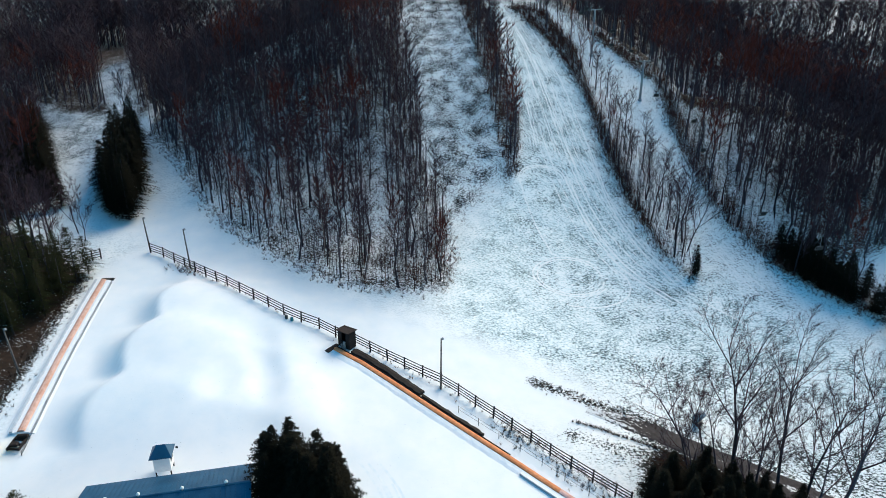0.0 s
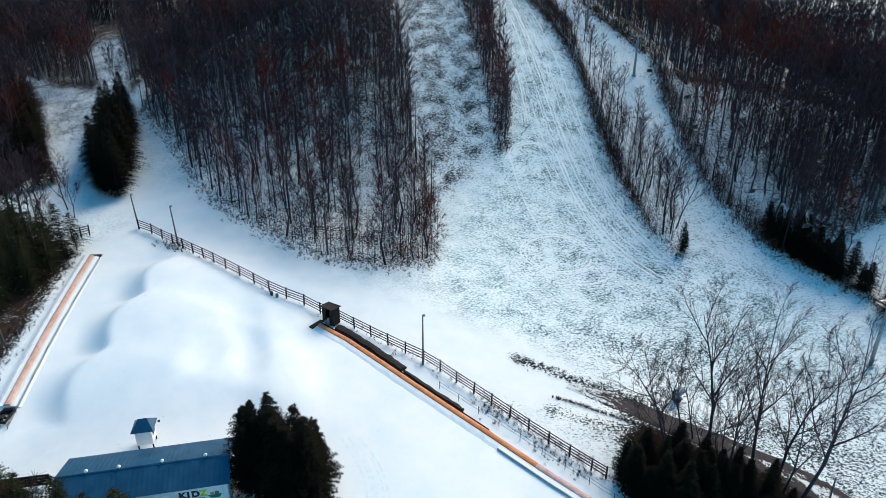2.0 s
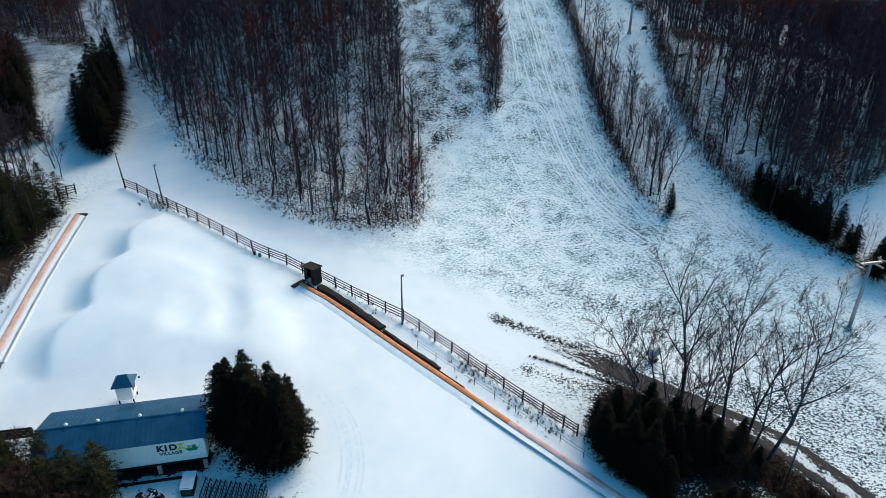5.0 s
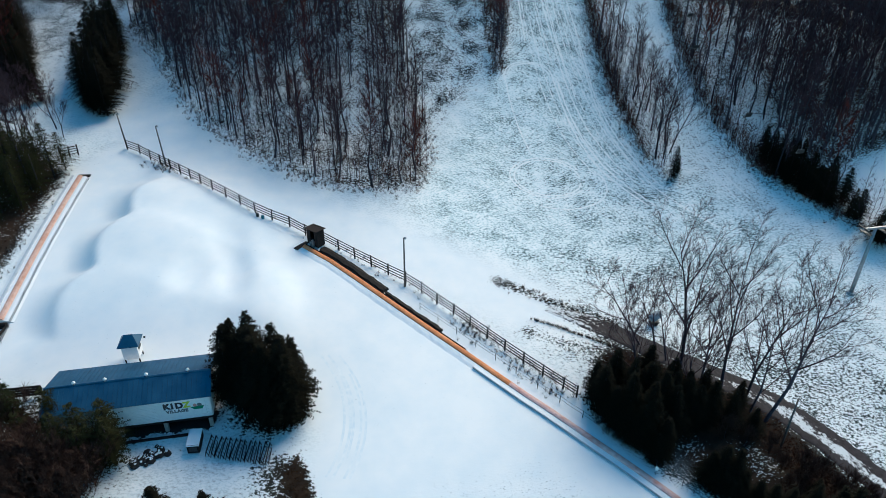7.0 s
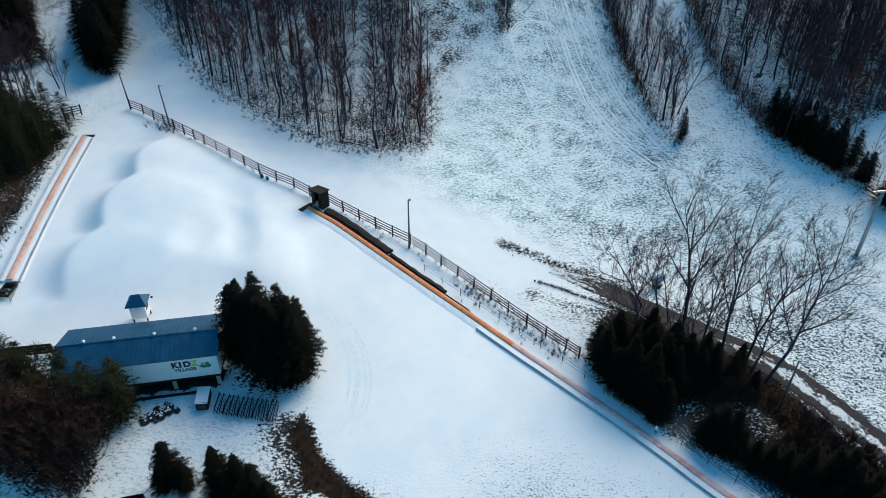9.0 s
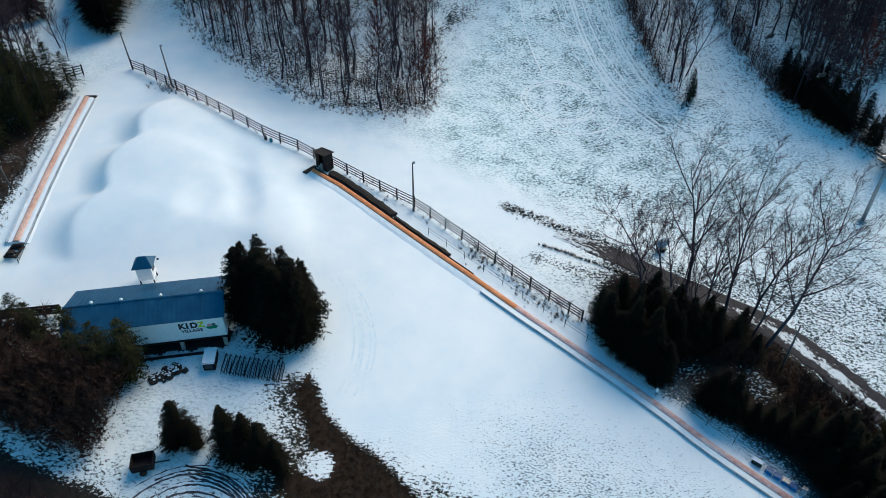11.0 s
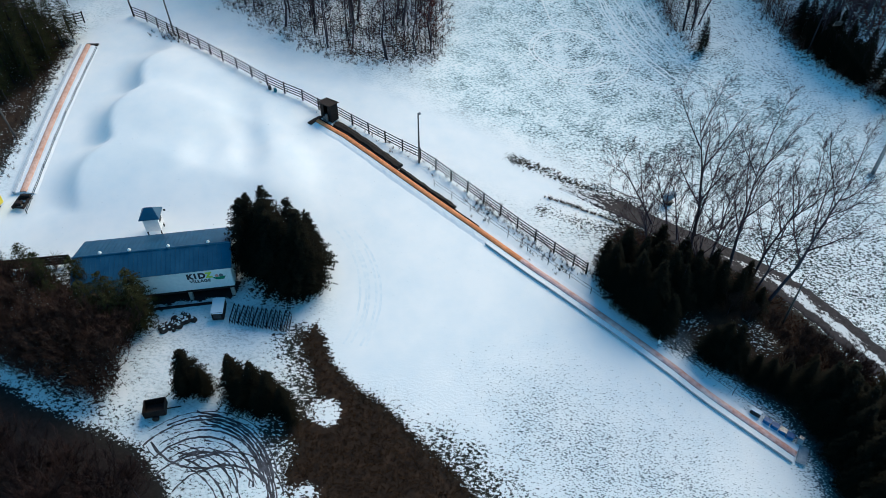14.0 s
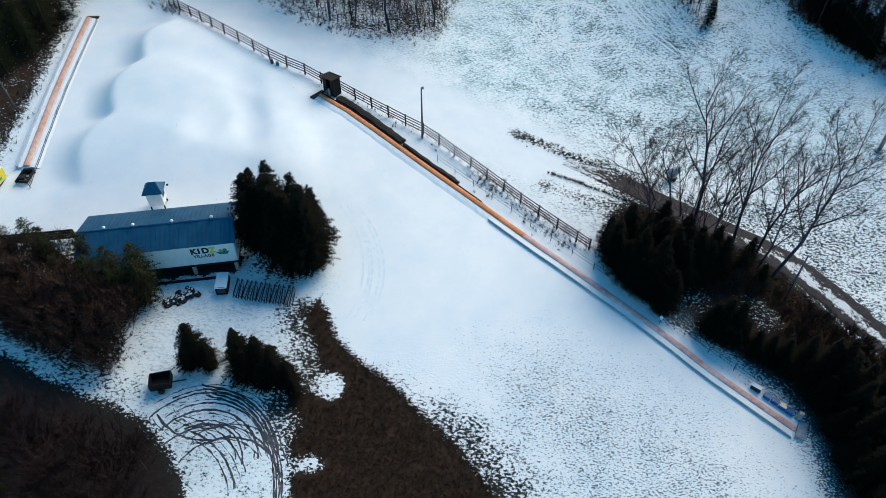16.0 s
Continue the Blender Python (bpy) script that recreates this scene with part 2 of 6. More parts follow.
def soft(d, width):
    return np.clip(d / width + 0.5, 0, 1)


WOOD_MIDDLE = [(-62, 140), (-57.8, 128), (-47, 114.6), (-41.7, 106), (-33.5, 95), (-24, 87.5), (-17.7, 83.4), (-11.2, 81.4), (-5, 81.8), (0.3, 83.3), (1.2, 90), (0.6, 99), (-2.6, 112), (-5.4, 129), (-8.4, 150), (-10, 178), (-62, 178)]
TREE_STRIP = [(11.2, 112), (13.2, 112.5), (14.6, 125), (13, 140), (11.5, 160), (9, 178), (3, 178), (5.2, 160), (7.2, 145), (9.6, 127)]
TREE_ISLAND = [(38, 89), (35, 94), (31.5, 107), (29.5, 122), (28.5, 137), (24, 152), (16, 172), (24, 172), (27, 160), (32, 145), (36.3, 128), (38.4, 112), (39.4, 101)]
WOOD_RIGHT = [(84, 70), (70, 79), (62, 79), (56, 86), (50.3, 92), (47, 101), (45.2, 111), (44, 124), (44.4, 140), (36, 155), (28, 174), (28, 205), (190, 205), (190, 60)]
WOOD_LEFT = [(-47, 20), (-44.2, 45), (-45.2, 54), (-46.0, 64), (-47.4, 80), (-56, 88), (-66, 93), (-66.5, 99), (-65.2, 106.4), (-70.2, 115.8), (-78, 128), (-83.3, 137.9), (-92, 149), (-110, 166), (-150, 190), (-190, 190), (-190, 20)]
WOOD_FAR_LEFT = [(-84, 146), (-70, 140), (-62, 135), (-62, 205), (-150, 205), (-150, 180), (-105, 160)]
MAIN_RUN = [(2, 92), (12, 112), (14.6, 125), (13, 140), (11.5, 160), (9.5, 178), (16, 172), (24, 152), (28.5, 137), (29.5, 122), (31.5, 107), (35, 94), (48, 84), (58, 72), (56, 60), (40, 58), (26, 63), (12, 68), (4, 73), (0, 80)]
FAR_CLEARING = [(166, 312), (174, 304), (184, 309), (200, 306), (214, 316), (206, 328), (176, 330)]
FAR_RUN = [(-63, 136), (-71, 141), (-85, 165), (-97, 198), (-96, 206), (-88, 204), (-86, 190), (-76, 163)]
BRUSH_RUN = [(1, 97), (6, 104), (12, 113), (10.8, 127), (8.6, 145), (6, 160), (4, 178), (-10, 178), (-8.4, 150), (-5.4, 129), (-2.6, 112)]
NURSERY = [(-43.2, 45), (-45.6, 78), (-46.8, 82), (-44, 88), (-36, 84), (-22, 75), (-12, 69.5), (4, 60), (20, 50), (38, 32), (40, 10), (14, 10), (4, 22), (-3, 30), (-8, 36), (-7, 42), (-12, 47), (-32, 45), (-44, 46)]
ROAD_LINE = [(4, 66.4), (10, 63.6), (15, 61.9), (20, 60.7), (24, 58.9), (28, 56.7), (32, 55.0), (36, 52.9), (39.6, 50.6), (42.4, 47.9), (45, 44.6), (47.2, 41.8), (50.5, 36), (53, 28), (54, 15), (54, -10)]
BANK = [(-8.3, 40.2), (-7.1, 38.7), (-6, 36.5), (-4.3, 34.9), (-2.9, 33.8), (-1, 32.9), (1.1, 31.1), (3.6, 29.1), (5.6, 27.4), (7.2, 25.7), (12, 19), (12, 0), (-9, 0), (-7.2, 20), (-7.9, 24.5), (-8.5, 26.3), (-7.9, 28.6), (-9.4, 29.8), (-9.2, 30.8), (-7.2, 31.2), (-7.2, 33.2), (-8.2, 35.7), (-9.4, 38.5)]
VERGE = [(21, 54.4), (23.4, 57.0), (25.7, 56.2), (28.6, 54.8), (32.7, 53.2), (36.4, 50.9), (38.7, 49.3), (41.4, 45.6), (43.2, 42.8), (45.2, 40.4), (48.4, 35), (50.6, 28), (51.6, 16), (45, 14), (44, 28), (41.4, 36), (38, 41.5), (34.6, 46.4), (29, 49.8), (23, 51)]
SPRUCE_BANK = [(20, 50), (27, 50.5), (33, 48), (38, 42.5), (42, 36.5), (45.5, 27), (46, 12), (38, 12), (37.2, 28), (37, 33), (36, 35.6), (31, 38.6), (25, 41.4), (21.4, 45)]
THICKET = [(-23.9, 37.8), (-24.2, 34.9), (-23.2, 31.8), (-25, 31.1), (-29.2, 31.8), (-31.7, 33.2), (-34.1, 34.1), (-42, 37), (-50, 41), (-50, 45), (-34, 43.6), (-25, 41)]
SPARSE = [(-0.4, 34.4), (5.6, 36.2), (9.7, 37.6), (12.9, 39), (20, 36.6), (25, 34.6), (29.6, 31.8), (33, 28.6), (33, 8), (4, 8)]
CLEARING = [(61.2, 85), (63.5, 81), (95, 79), (95, 104), (80, 99), (71, 95), (66.8, 93), (62, 90.6)]
YARD = [(-48, 44), (-33, 44), (-16, 42), (-9, 41), (-6.6, 38), (-5, 34), (-4, 31), (-6, 26), (-6, 20), (-17, 20), (-20, 26), (-30, 29), (-48, 34)]
PARKING = [(-60, 37), (-34.5, 32.2), (-30, 30.3), (-26.5, 29.2), (-21, 27.7), (-18, 25.2), (-15.5, 21.8), (-14, 15), (-14, -30), (-60, -30)]


def gap_to(line, x, y):
    best = np.full(np.shape(x), 1e9)
    for (ax, ay), (bx, by) in zip(line, line[1:]):
        k = np.clip(((x - ax) * (bx - ax) + (y - ay) * (by - ay)) / ((bx - ax) ** 2 + (by - ay) ** 2), 0, 1)
        best = np.minimum(best, np.hypot(x - ax - k * (bx - ax), y - ay - k * (by - ay)))
    return best


def clumps(x, y):
    """Uneven patches a few metres wide, from -1 to 1."""
    r, z = random.Random(3), 0
    for _ in range(14):
        a, w = r.uniform(0, math.pi), 2 * math.pi / r.uniform(2.2, 6.5)
        z = z + np.sin((x * math.cos(a) + y * math.sin(a)) * w + r.uniform(0, 6.28))
    return np.clip(z / 4.0, -1, 1)


def build_ground():
    def axis(lo, hi, step, far_lo, far_hi):
        mid, out = np.arange(lo, hi + 1e-6, step), [0.0]
        while out[-1] < 2500:
            out.append(out[-1] * 1.35 + step * 2)
        out = np.array(out[1:])
        return np.concatenate([(lo - out[out < far_lo])[::-1], mid, hi + out[out < far_hi]])
    xs, ys = axis(-110, 110, 0.55, 2500, 2500), axis(4, 180, 0.55, 600, 2500)
    gx, gy = np.meshgrid(xs, ys)
    x, y = gx.ravel(), gy.ravel()
    z = land(x, y)
    # amounts of bare turf, leaf litter and tar
    thin = 0.355 + 0.05 * np.sin(x * 0.13 + y * 0.05) * np.sin(y * 0.11) + 0.13 * np.clip((x - 26) / 18, 0, 1) * np.clip((66 - y) / 10, 0, 1)
    thin -= 0.26 * soft(9 - np.abs(inside(WOOD_MIDDLE, x, y) + 4.5) * 2 + 4, 6) * (y < 120)
    thin -= 0.12 * np.exp(-((y - 77 + 0.05 * (x - 20)) / 4) ** 2)
    path = gap_to([(-48, 98), (-40, 93), (-25, 80), (-8, 72), (6, 66), (13, 62.4)], x, y)
    thin = np.where(path < 9, thin * soft(path - np.clip(4.6 - x * 0.07, 3.4, 6.5), 5), thin)
    left = (x < -40) & (y > 88) & (y < 150)
    thin = np.where(left, 0.18 + 0.22 * soft(-63.5 - x, 6) * soft(y - 118, 8) + 0.10 * soft(y - 108, 12), thin)
    k = soft(inside(MAIN_RUN, x, y), 6) * np.clip((y - 58) / 14, 0, 1) * soft(path - 5.5, 5)
    frost = 0.95 * k + 0.36 * (1 - k) * soft(path - 5.5, 5)
    thin = thin + 0.06 * k
    earth = np.zeros_like(x)
    woods = np.zeros_like(x)
    for wood, amount in ((WOOD_MIDDLE, 0.43), (TREE_STRIP, 0.52), (TREE_ISLAND, 0.45), (WOOD_RIGHT, 0.46), (WOOD_LEFT, 0.74), (WOOD_FAR_LEFT, 0.66)):
        k = soft(inside(wood, x, y), 2.5)
        woods = np.maximum(woods, k)
        deep = np.clip((y - 100) / 30, 0, 1) * (0.0 if wood in (TREE_ISLAND, WOOD_FAR_LEFT) else 0.17 if wood is WOOD_MIDDLE else 0.09)
        front = 0.10 * np.clip((104 - y) / 14, 0, 1) if wood is WOOD_MIDDLE else 0.12 * np.clip((x - 54) / 8, 0, 1) * np.clip((116 - y) / 10, 0, 1) if wood is WOOD_RIGHT else 0
        thin = thin * (1 - k) + (amount + deep + front) * k
        if wood is TREE_ISLAND:
            k = k * soft(2.2 - inside(TREE_ISLAND, x, y), 2) * (x < 33.5 + (110 - y) * 0.11)
            thin = np.maximum(thin, 0.62 * k)
        earth = np.maximum(earth, k * 0.9)
    frost *= 1 - woods
    k = np.exp(-(inside(HOLLOWS[1][0], x, y) / 6.0) ** 2) * soft(inside(WOOD_RIGHT, x, y) - 3, 4)
    thin = np.maximum(thin, 0.74 * k)
    k = soft(inside(FAR_RUN, x, y), 3)
    thin, earth = thin * (1 - k) + 0.44 * k, earth * (1 - k)
    k = soft(inside(BRUSH_RUN, x, y), 5)
    thin, earth = thin * (1 - k) + (0.49 + 0.07 * clumps(x, y)) * k, np.maximum(earth, 0.5 * k)
    k = soft(inside(NURSERY, x, y), 2.5)
    frost *= 1 - k
    near = inside(BANK, x, y)
    rows = k * np.clip((-near - 2.5) / 5, 0, 1)
    low = 0.375 * np.clip(0.35 + inside(SPARSE, x, y) / 9, 0, 1) ** 0.6 + 0.20 * np.clip(1 + (near + 0.4) / (1.2 + 0.35 * np.clip(36 - y, 0, 14)), 0, 1) + 0.10 * np.clip((22 - y) / 8, 0, 1)
    thin = thin * (1 - k) + (0.02 + low) * k
    # bare grass specks round the foot of the spruces, thickened for their shade too
    k = soft(inside(SPRUCE_BANK, x, y) + 2.6, 3.5) * soft(37.5 - y, 4)
    thin = np.maximum(thin, 0.50 * k)
    k = soft(inside(SPRUCE_BANK, x, y), 3)
    frost *= 1 - k
    thin, earth = thin * (1 - k) + 0.90 * k, np.maximum(earth * (1 - k), 0.7 * k)
    k = soft(inside(CLEARING, x, y), 3)
    thin, earth = thin * (1 - k) + 0.22 * k, earth * (1 - k)
    k = soft(inside(VERGE, x, y), 3)
    frost *= 1 - k
    thin, earth = thin * (1 - k) + 0.95 * k, np.maximum(earth * (1 - k), k)
    verge = k
    d = gap_to(ROAD_LINE, x, y)
    # two speckled snow patches; extra turf specks darken them in place of tree shade
    shaded_patch = np.maximum(soft(2.3 - np.hypot(x - 28.4, (y - 43.4) * 0.8), 2), soft(2.4 - np.hypot((x - 34.4) * 0.9, y - 43.6), 2))
    k = soft(3.6 - d, 3) * soft(x - 17, 10)
    thin = np.maximum(thin, 0.52 * k)
    # brushy ground behind the lower fence
    k = soft(1.1 - gap_to([(6.6, 58.4), (9, 56.6), (12, 54.2), (16, 51.6)], x, y), 1.6)
    thin, earth = np.maximum(thin, 0.46 * k), np.maximum(earth, 0.5 * k)
    # a weedy ridge above the road
    k = soft(1.1 - gap_to([(10.5, 65.8), (14, 64.3), (16.6, 63.2), (20.4, 61.7), (24.8, 60.0)], x, y), 1.4)
    thin = np.maximum(thin, 0.55 * k)
    k = soft(1.6 - gap_to([(14, 57.6), (18, 56.4), (22, 56.0)], x, y), 2.5)
    thin = np.maximum(thin, 0.52 * k)
    thin = np.maximum(thin, 0.95 * verge)
    thin = thin * (1 - shaded_patch) + 0.64 * shaded_patch
    k = soft(11 - gap_to(ROAD_LINE[7:], x, y), 9) * (x > 38)
    thin = np.maximum(thin, 0.50 * k)
    # yard specks thicken leftwards, partly to stand in for shadowy snow
    k = soft(inside(YARD, x, y), 3)
    thin = thin * (1 - k) + (0.24 + 0.20 * np.clip((-21 - x) / 4, 0, 1) + 0.07 * np.clip((-25 - x) / 4, 0, 1) + 0.14 * np.clip((33 - y) / 5, 0, 1)) * k
    thin = np.maximum(thin, (0.62 - 0.2 * np.clip((27.5 - y) / 2, 0, 1)) * k * np.clip(1.15 + inside(BANK, x, y) / 5.5, 0, 1))
    k = soft(inside(BANK, x, y) + 1.5, 2.0)
    frost *= 1 - k
    k = soft(inside(BANK, x, y), 2.0)
    thin, earth = np.maximum(thin, k * 1.05), earth * (1 - k) + 0.9 * k
    k = np.maximum(soft(1.35 - np.hypot(x + 5.8, (y - 31.7) * 0.9), 0.8), soft(0.9 - np.hypot((x + 6.5) * 0.7, y - 25.0), 0.8))
    thin = thin * (1 - k) + 0.40 * k
    k = soft(inside(THICKET, x, y), 2.0)
    frost *= 1 - k
    thin, earth = np.maximum(thin, 0.62 * k), np.maximum(earth, k)
    # dark soil over the lodge footprint, put there as shade under the floor
    p, q = (x + 16.45) * 0.978 + (y - 43.15) * 0.210, (y - 43.15) * 0.978 - (x + 16.45) * 0.210
    k = ((p > -14.0) & (p < -0.2) & (q > 0.0) & (q < 5.2)) * 1.0
    thin, earth = np.maximum(thin, k), np.maximum(earth, k)
    k = soft(inside(PARKING, x, y), 3)
    frost *= 1 - k
    thin = np.maximum(thin * (1 - k), 1.15 * k)
    paved = k
    far = soft(np.maximum(np.maximum(-108 - x, x - 108), y - 178), 20)
    thin, earth = thin * (1 - far) + np.where(x > 100, 0.50, 0.70) * far, np.maximum(earth, far)
    k = soft(inside(FAR_CLEARING, x, y), 6)
    thin = thin * (1 - k)
    nx, ny = len(xs), len(ys)
    ids = np.arange(nx * ny).reshape(ny, nx)
    quads = np.stack([ids[:-1, :-1], ids[:-1, 1:], ids[1:, 1:], ids[1:, :-1]], -1).reshape(-1, 4)
    me = bpy.data.meshes.new("ground")
    me.vertices.add(nx * ny)
    me.vertices.foreach_set("co", np.stack([x, y, z], 1).ravel().astype(np.float32))
    me.loops.add(len(quads) * 4)
    me.loops.foreach_set("vertex_index", quads.ravel().astype(np.int32))
    me.polygons.add(len(quads))
    me.polygons.foreach_set("loop_start", (np.arange(len(quads)) * 4).astype(np.int32))
    me.polygons.foreach_set("use_smooth", np.ones(len(quads), bool))
    me.update()
    for n, v in (("thin", thin), ("earth", earth), ("paved", paved), ("frost", frost), ("rows", rows)):
        me.attributes.new(n, "FLOAT", "POINT").data.foreach_set("value", v.astype(np.float32))
    me.materials.append(GROUND)
    return tagged(new("ground", me), "snow-covered hillside with thin turf showing through", "ground", kind="structure")


build_ground()


# ---- mesh building ----
class Shape:
    """Collects faces of one part; each piece is a closed or tapering form."""

    def __init__(self):
        self.v, self.f = [], []

    def tube(self, points, radii, sides=6, cap=True):
        start = len(self.v)
        points = [Vector(p) for p in points]
        for i, (p, r) in enumerate(zip(points, radii)):
            d = (points[min(i + 1, len(points) - 1)] - points[max(i - 1, 0)]).normalized()
            a = d.orthogonal().normalized() if abs(d.z) < 0.9 else d.cross(Vector((0, 1, 0))).normalized()
            b = d.cross(a)
            for k in range(sides):
                t = 2 * math.pi * k / sides
                self.v.append(tuple(p + (a * math.cos(t) + b * math.sin(t)) * r))
        for i in range(len(points) - 1):
            for k in range(sides):
                s, e = start + i * sides, start + (i + 1) * sides
                self.f.append((s + k, s + (k + 1) % sides, e + (k + 1) % sides, e + k))
        if cap:
            self.f.append(tuple(start + k for k in reversed(range(sides))))
            self.f.append(tuple(start + (len(points) - 1) * sides + k for k in range(sides)))
        return self

    def spike(self, p, tip, w):
        p, tip = Vector(p), Vector(tip)
        d = (tip - p).normalized()
        a = d.orthogonal().normalized() * w
        b = d.cross(a)
        s = len(self.v)
        self.v += [tuple(p + a), tuple(p - a * 0.5 + b * 0.87), tuple(p - a * 0.5 - b * 0.87), tuple(tip)]
        self.f += [(s, s + 1, s + 3), (s + 1, s + 2, s + 3), (s + 2, s, s + 3)]
        return self

    def blade(self, p, tip, w):
        """One fine twig."""
        p, tip = Vector(p), Vector(tip)
        a = (tip - p).orthogonal().normalized() * w
        s = len(self.v)
        self.v += [tuple(p + a), tuple(p - a), tuple(tip)]
        self.f.append((s, s + 1, s + 2))
        return self

    def spray(self, p, d, length, w, sag):
        """A folded needle spray."""
        p, d = Vector(p), Vector(d).normalized()
        side = d.cross(Vector((0, 0, 1)))
        side = side.normalized() * w if side.length > 1e-3 else Vector((w, 0, 0))
        m = p + d * length * 0.5
        s = len(self.v)
        self.v += [tuple(p), tuple(m + side + Vector((0, 0, -sag))), tuple(p + d * length), tuple(m - side + Vector((0, 0, -sag)))]
        self.f += [(s, s + 1, s + 2), (s, s + 2, s + 3)]
        return self

    def box(self, m, sx, sy, sz):
        """A box on its base: m places it."""
        s = len(self.v)
        for z in (0, sz):
            for x, y in ((-1, -1), (1, -1), (1, 1), (-1, 1)):
                self.v.append(tuple(m @ Vector((x * sx / 2, y * sy / 2, z))))
        self.f += [tuple(s + k for k in q) for q in ((3, 2, 1, 0), (4, 5, 6, 7), (0, 1, 5, 4), (1, 2, 6, 5), (2, 3, 7, 6), (3, 0, 4, 7))]
        return self

    def beam(self, a, b, w, h):
        """A squared timber from a to b."""
        a, b = Vector(a), Vector(b)
        d = (b - a).normalized()
        side = d.cross(Vector((0, 0, 1)))
        side = side.normalized() if side.length > 1e-3 else Vector((1, 0, 0))
        up = side.cross(d) * h / 2
        side = side * w / 2
        s = len(self.v)
        for p in (a, b):
            self.v += [tuple(p + side + up), tuple(p - side + up), tuple(p - side - up), tuple(p + side - up)]
        self.f += [tuple(s + k for k in q) for q in ((3, 2, 1, 0), (4, 5, 6, 7), (0, 1, 5, 4), (1, 2, 6, 5), (2, 3, 7, 6), (3, 0, 4, 7))]
        return self

    def mesh(self, name, mat, smooth=False):
        me = bpy.data.meshes.new(name)
        me.from_pydata(self.v, [], self.f)
        me.materials.append(mat)
        if smooth:
            me.polygons.foreach_set("use_smooth", np.ones(len(me.polygons), bool))
        me.update()
        return me


def part(name, shape, mat, parent, label="", smooth=False, bevel=0.0):
    me = shape.mesh(name, mat, smooth)
    if bevel:
        bm = bmesh.new()
        bm.from_mesh(me)
        bmesh.ops.bevel(bm, geom=list(bm.edges), offset=bevel, segments=1, affect="EDGES", clamp_overlap=True)
        bm.to_mesh(me)
        bm.free()
    ob = new(name, me)
    ob.parent = parent
    if label:
        ob["label"] = label
    return ob


def thing(name, label, category, m=None, group="", kind=""):
    ob = new(name)
    if m is not None:
        ob.matrix_basis = m
    return tagged(ob, label, category, group, kind)


def at_ground(x, y, turn=0.0, sink=0.0, lean=0.0):
    return pose(x, y, ground_at(x, y) - sink, lean, 0, turn)


# ---- trees ----
def bare_tree_shapes(seed, h, spread, limbs, twigs, low=0.35, lean=0.0, thick=0.011, fine=(0.05, 0.13), width=0.0, sub=0, loose=0.55):
    rnd = random.Random(seed)
    trunk, crown = Shape(), Shape()
    wob = [(rnd.uniform(-1, 1) * h * 0.012, rnd.uniform(-1, 1) * h * 0.012) for _ in range(7)]
    axis = [Vector((wob[i][0] + lean * h * (i / 6) ** 1.3, wob[i][1], h * i / 6 - (0.3 if i == 0 else 0))) for i in range(7)]
    r0 = h * thick
    trunk.tube(axis, [r0 * (1.25 if i == 0 else 1 - 0.86 * i / 6) for i in range(7)], 6)

    def on_axis(f):
        k = min(int(f * 6), 5)
        return axis[k].lerp(axis[k + 1], f * 6 - k)
    ends = []
    for i in range(limbs):
        f = low + (0.97 - low) * (i + rnd.random() * 0.6) / limbs
        p, a = on_axis(f), i * 2.4 + rnd.uniform(-0.5, 0.5)
        reach = spread * h * (1.15 - f) * rnd.uniform(0.7, 1.2)
        out = Vector((math.cos(a), math.sin(a), 0))
        mid = p + out * reach * 0.5 + Vector((0, 0, reach * rnd.uniform(0.45, 0.75)))
        tip = p + out * reach * rnd.uniform(0.8, 1.0) + Vector((0, 0, reach * rnd.uniform(1.1, 1.7)))
        r = r0 * (1 - f) * 0.48 + 0.011
        crown.tube([p, mid, tip], [r, r * 0.6, r * 0.2], 3, False)
        ends.append((p, mid, tip))
        for k in range(sub):
            g = 0.25 + 0.7 * (k + rnd.random() * 0.7) / sub
            q = p.lerp(mid, g * 2) if g < 0.5 else mid.lerp(tip, g * 2 - 1)
            d = (tip - mid).normalized() + Vector((rnd.gauss(0, 0.45), rnd.gauss(0, 0.45), rnd.uniform(0.1, 0.6)))
            e = q + d.normalized() * reach * rnd.uniform(0.5, 0.9) * (1.1 - 0.5 * g)
            m = q.lerp(e, 0.5) + Vector((0, 0, -0.04 * reach))
            crown.tube([q, m, e], [r * 0.34, r * 0.2, 0.006], 3, False)
            ends.append((q, m, e))
    for _ in range(twigs):
        p, mid, tip = rnd.choice(ends)
        k = rnd.random() ** 0.7
        q = p.lerp(mid, k * 2) if k < 0.5 else mid.lerp(tip, k * 2 - 1)
        d = (tip - p).normalized() + Vector((rnd.gauss(0, loose), rnd.gauss(0, loose), rnd.gauss(0.25, 0.35)))
        crown.spike(q, q + d.normalized() * h * rnd.uniform(*fine), width or h * 0.0016 + 0.004)
    return trunk, crown


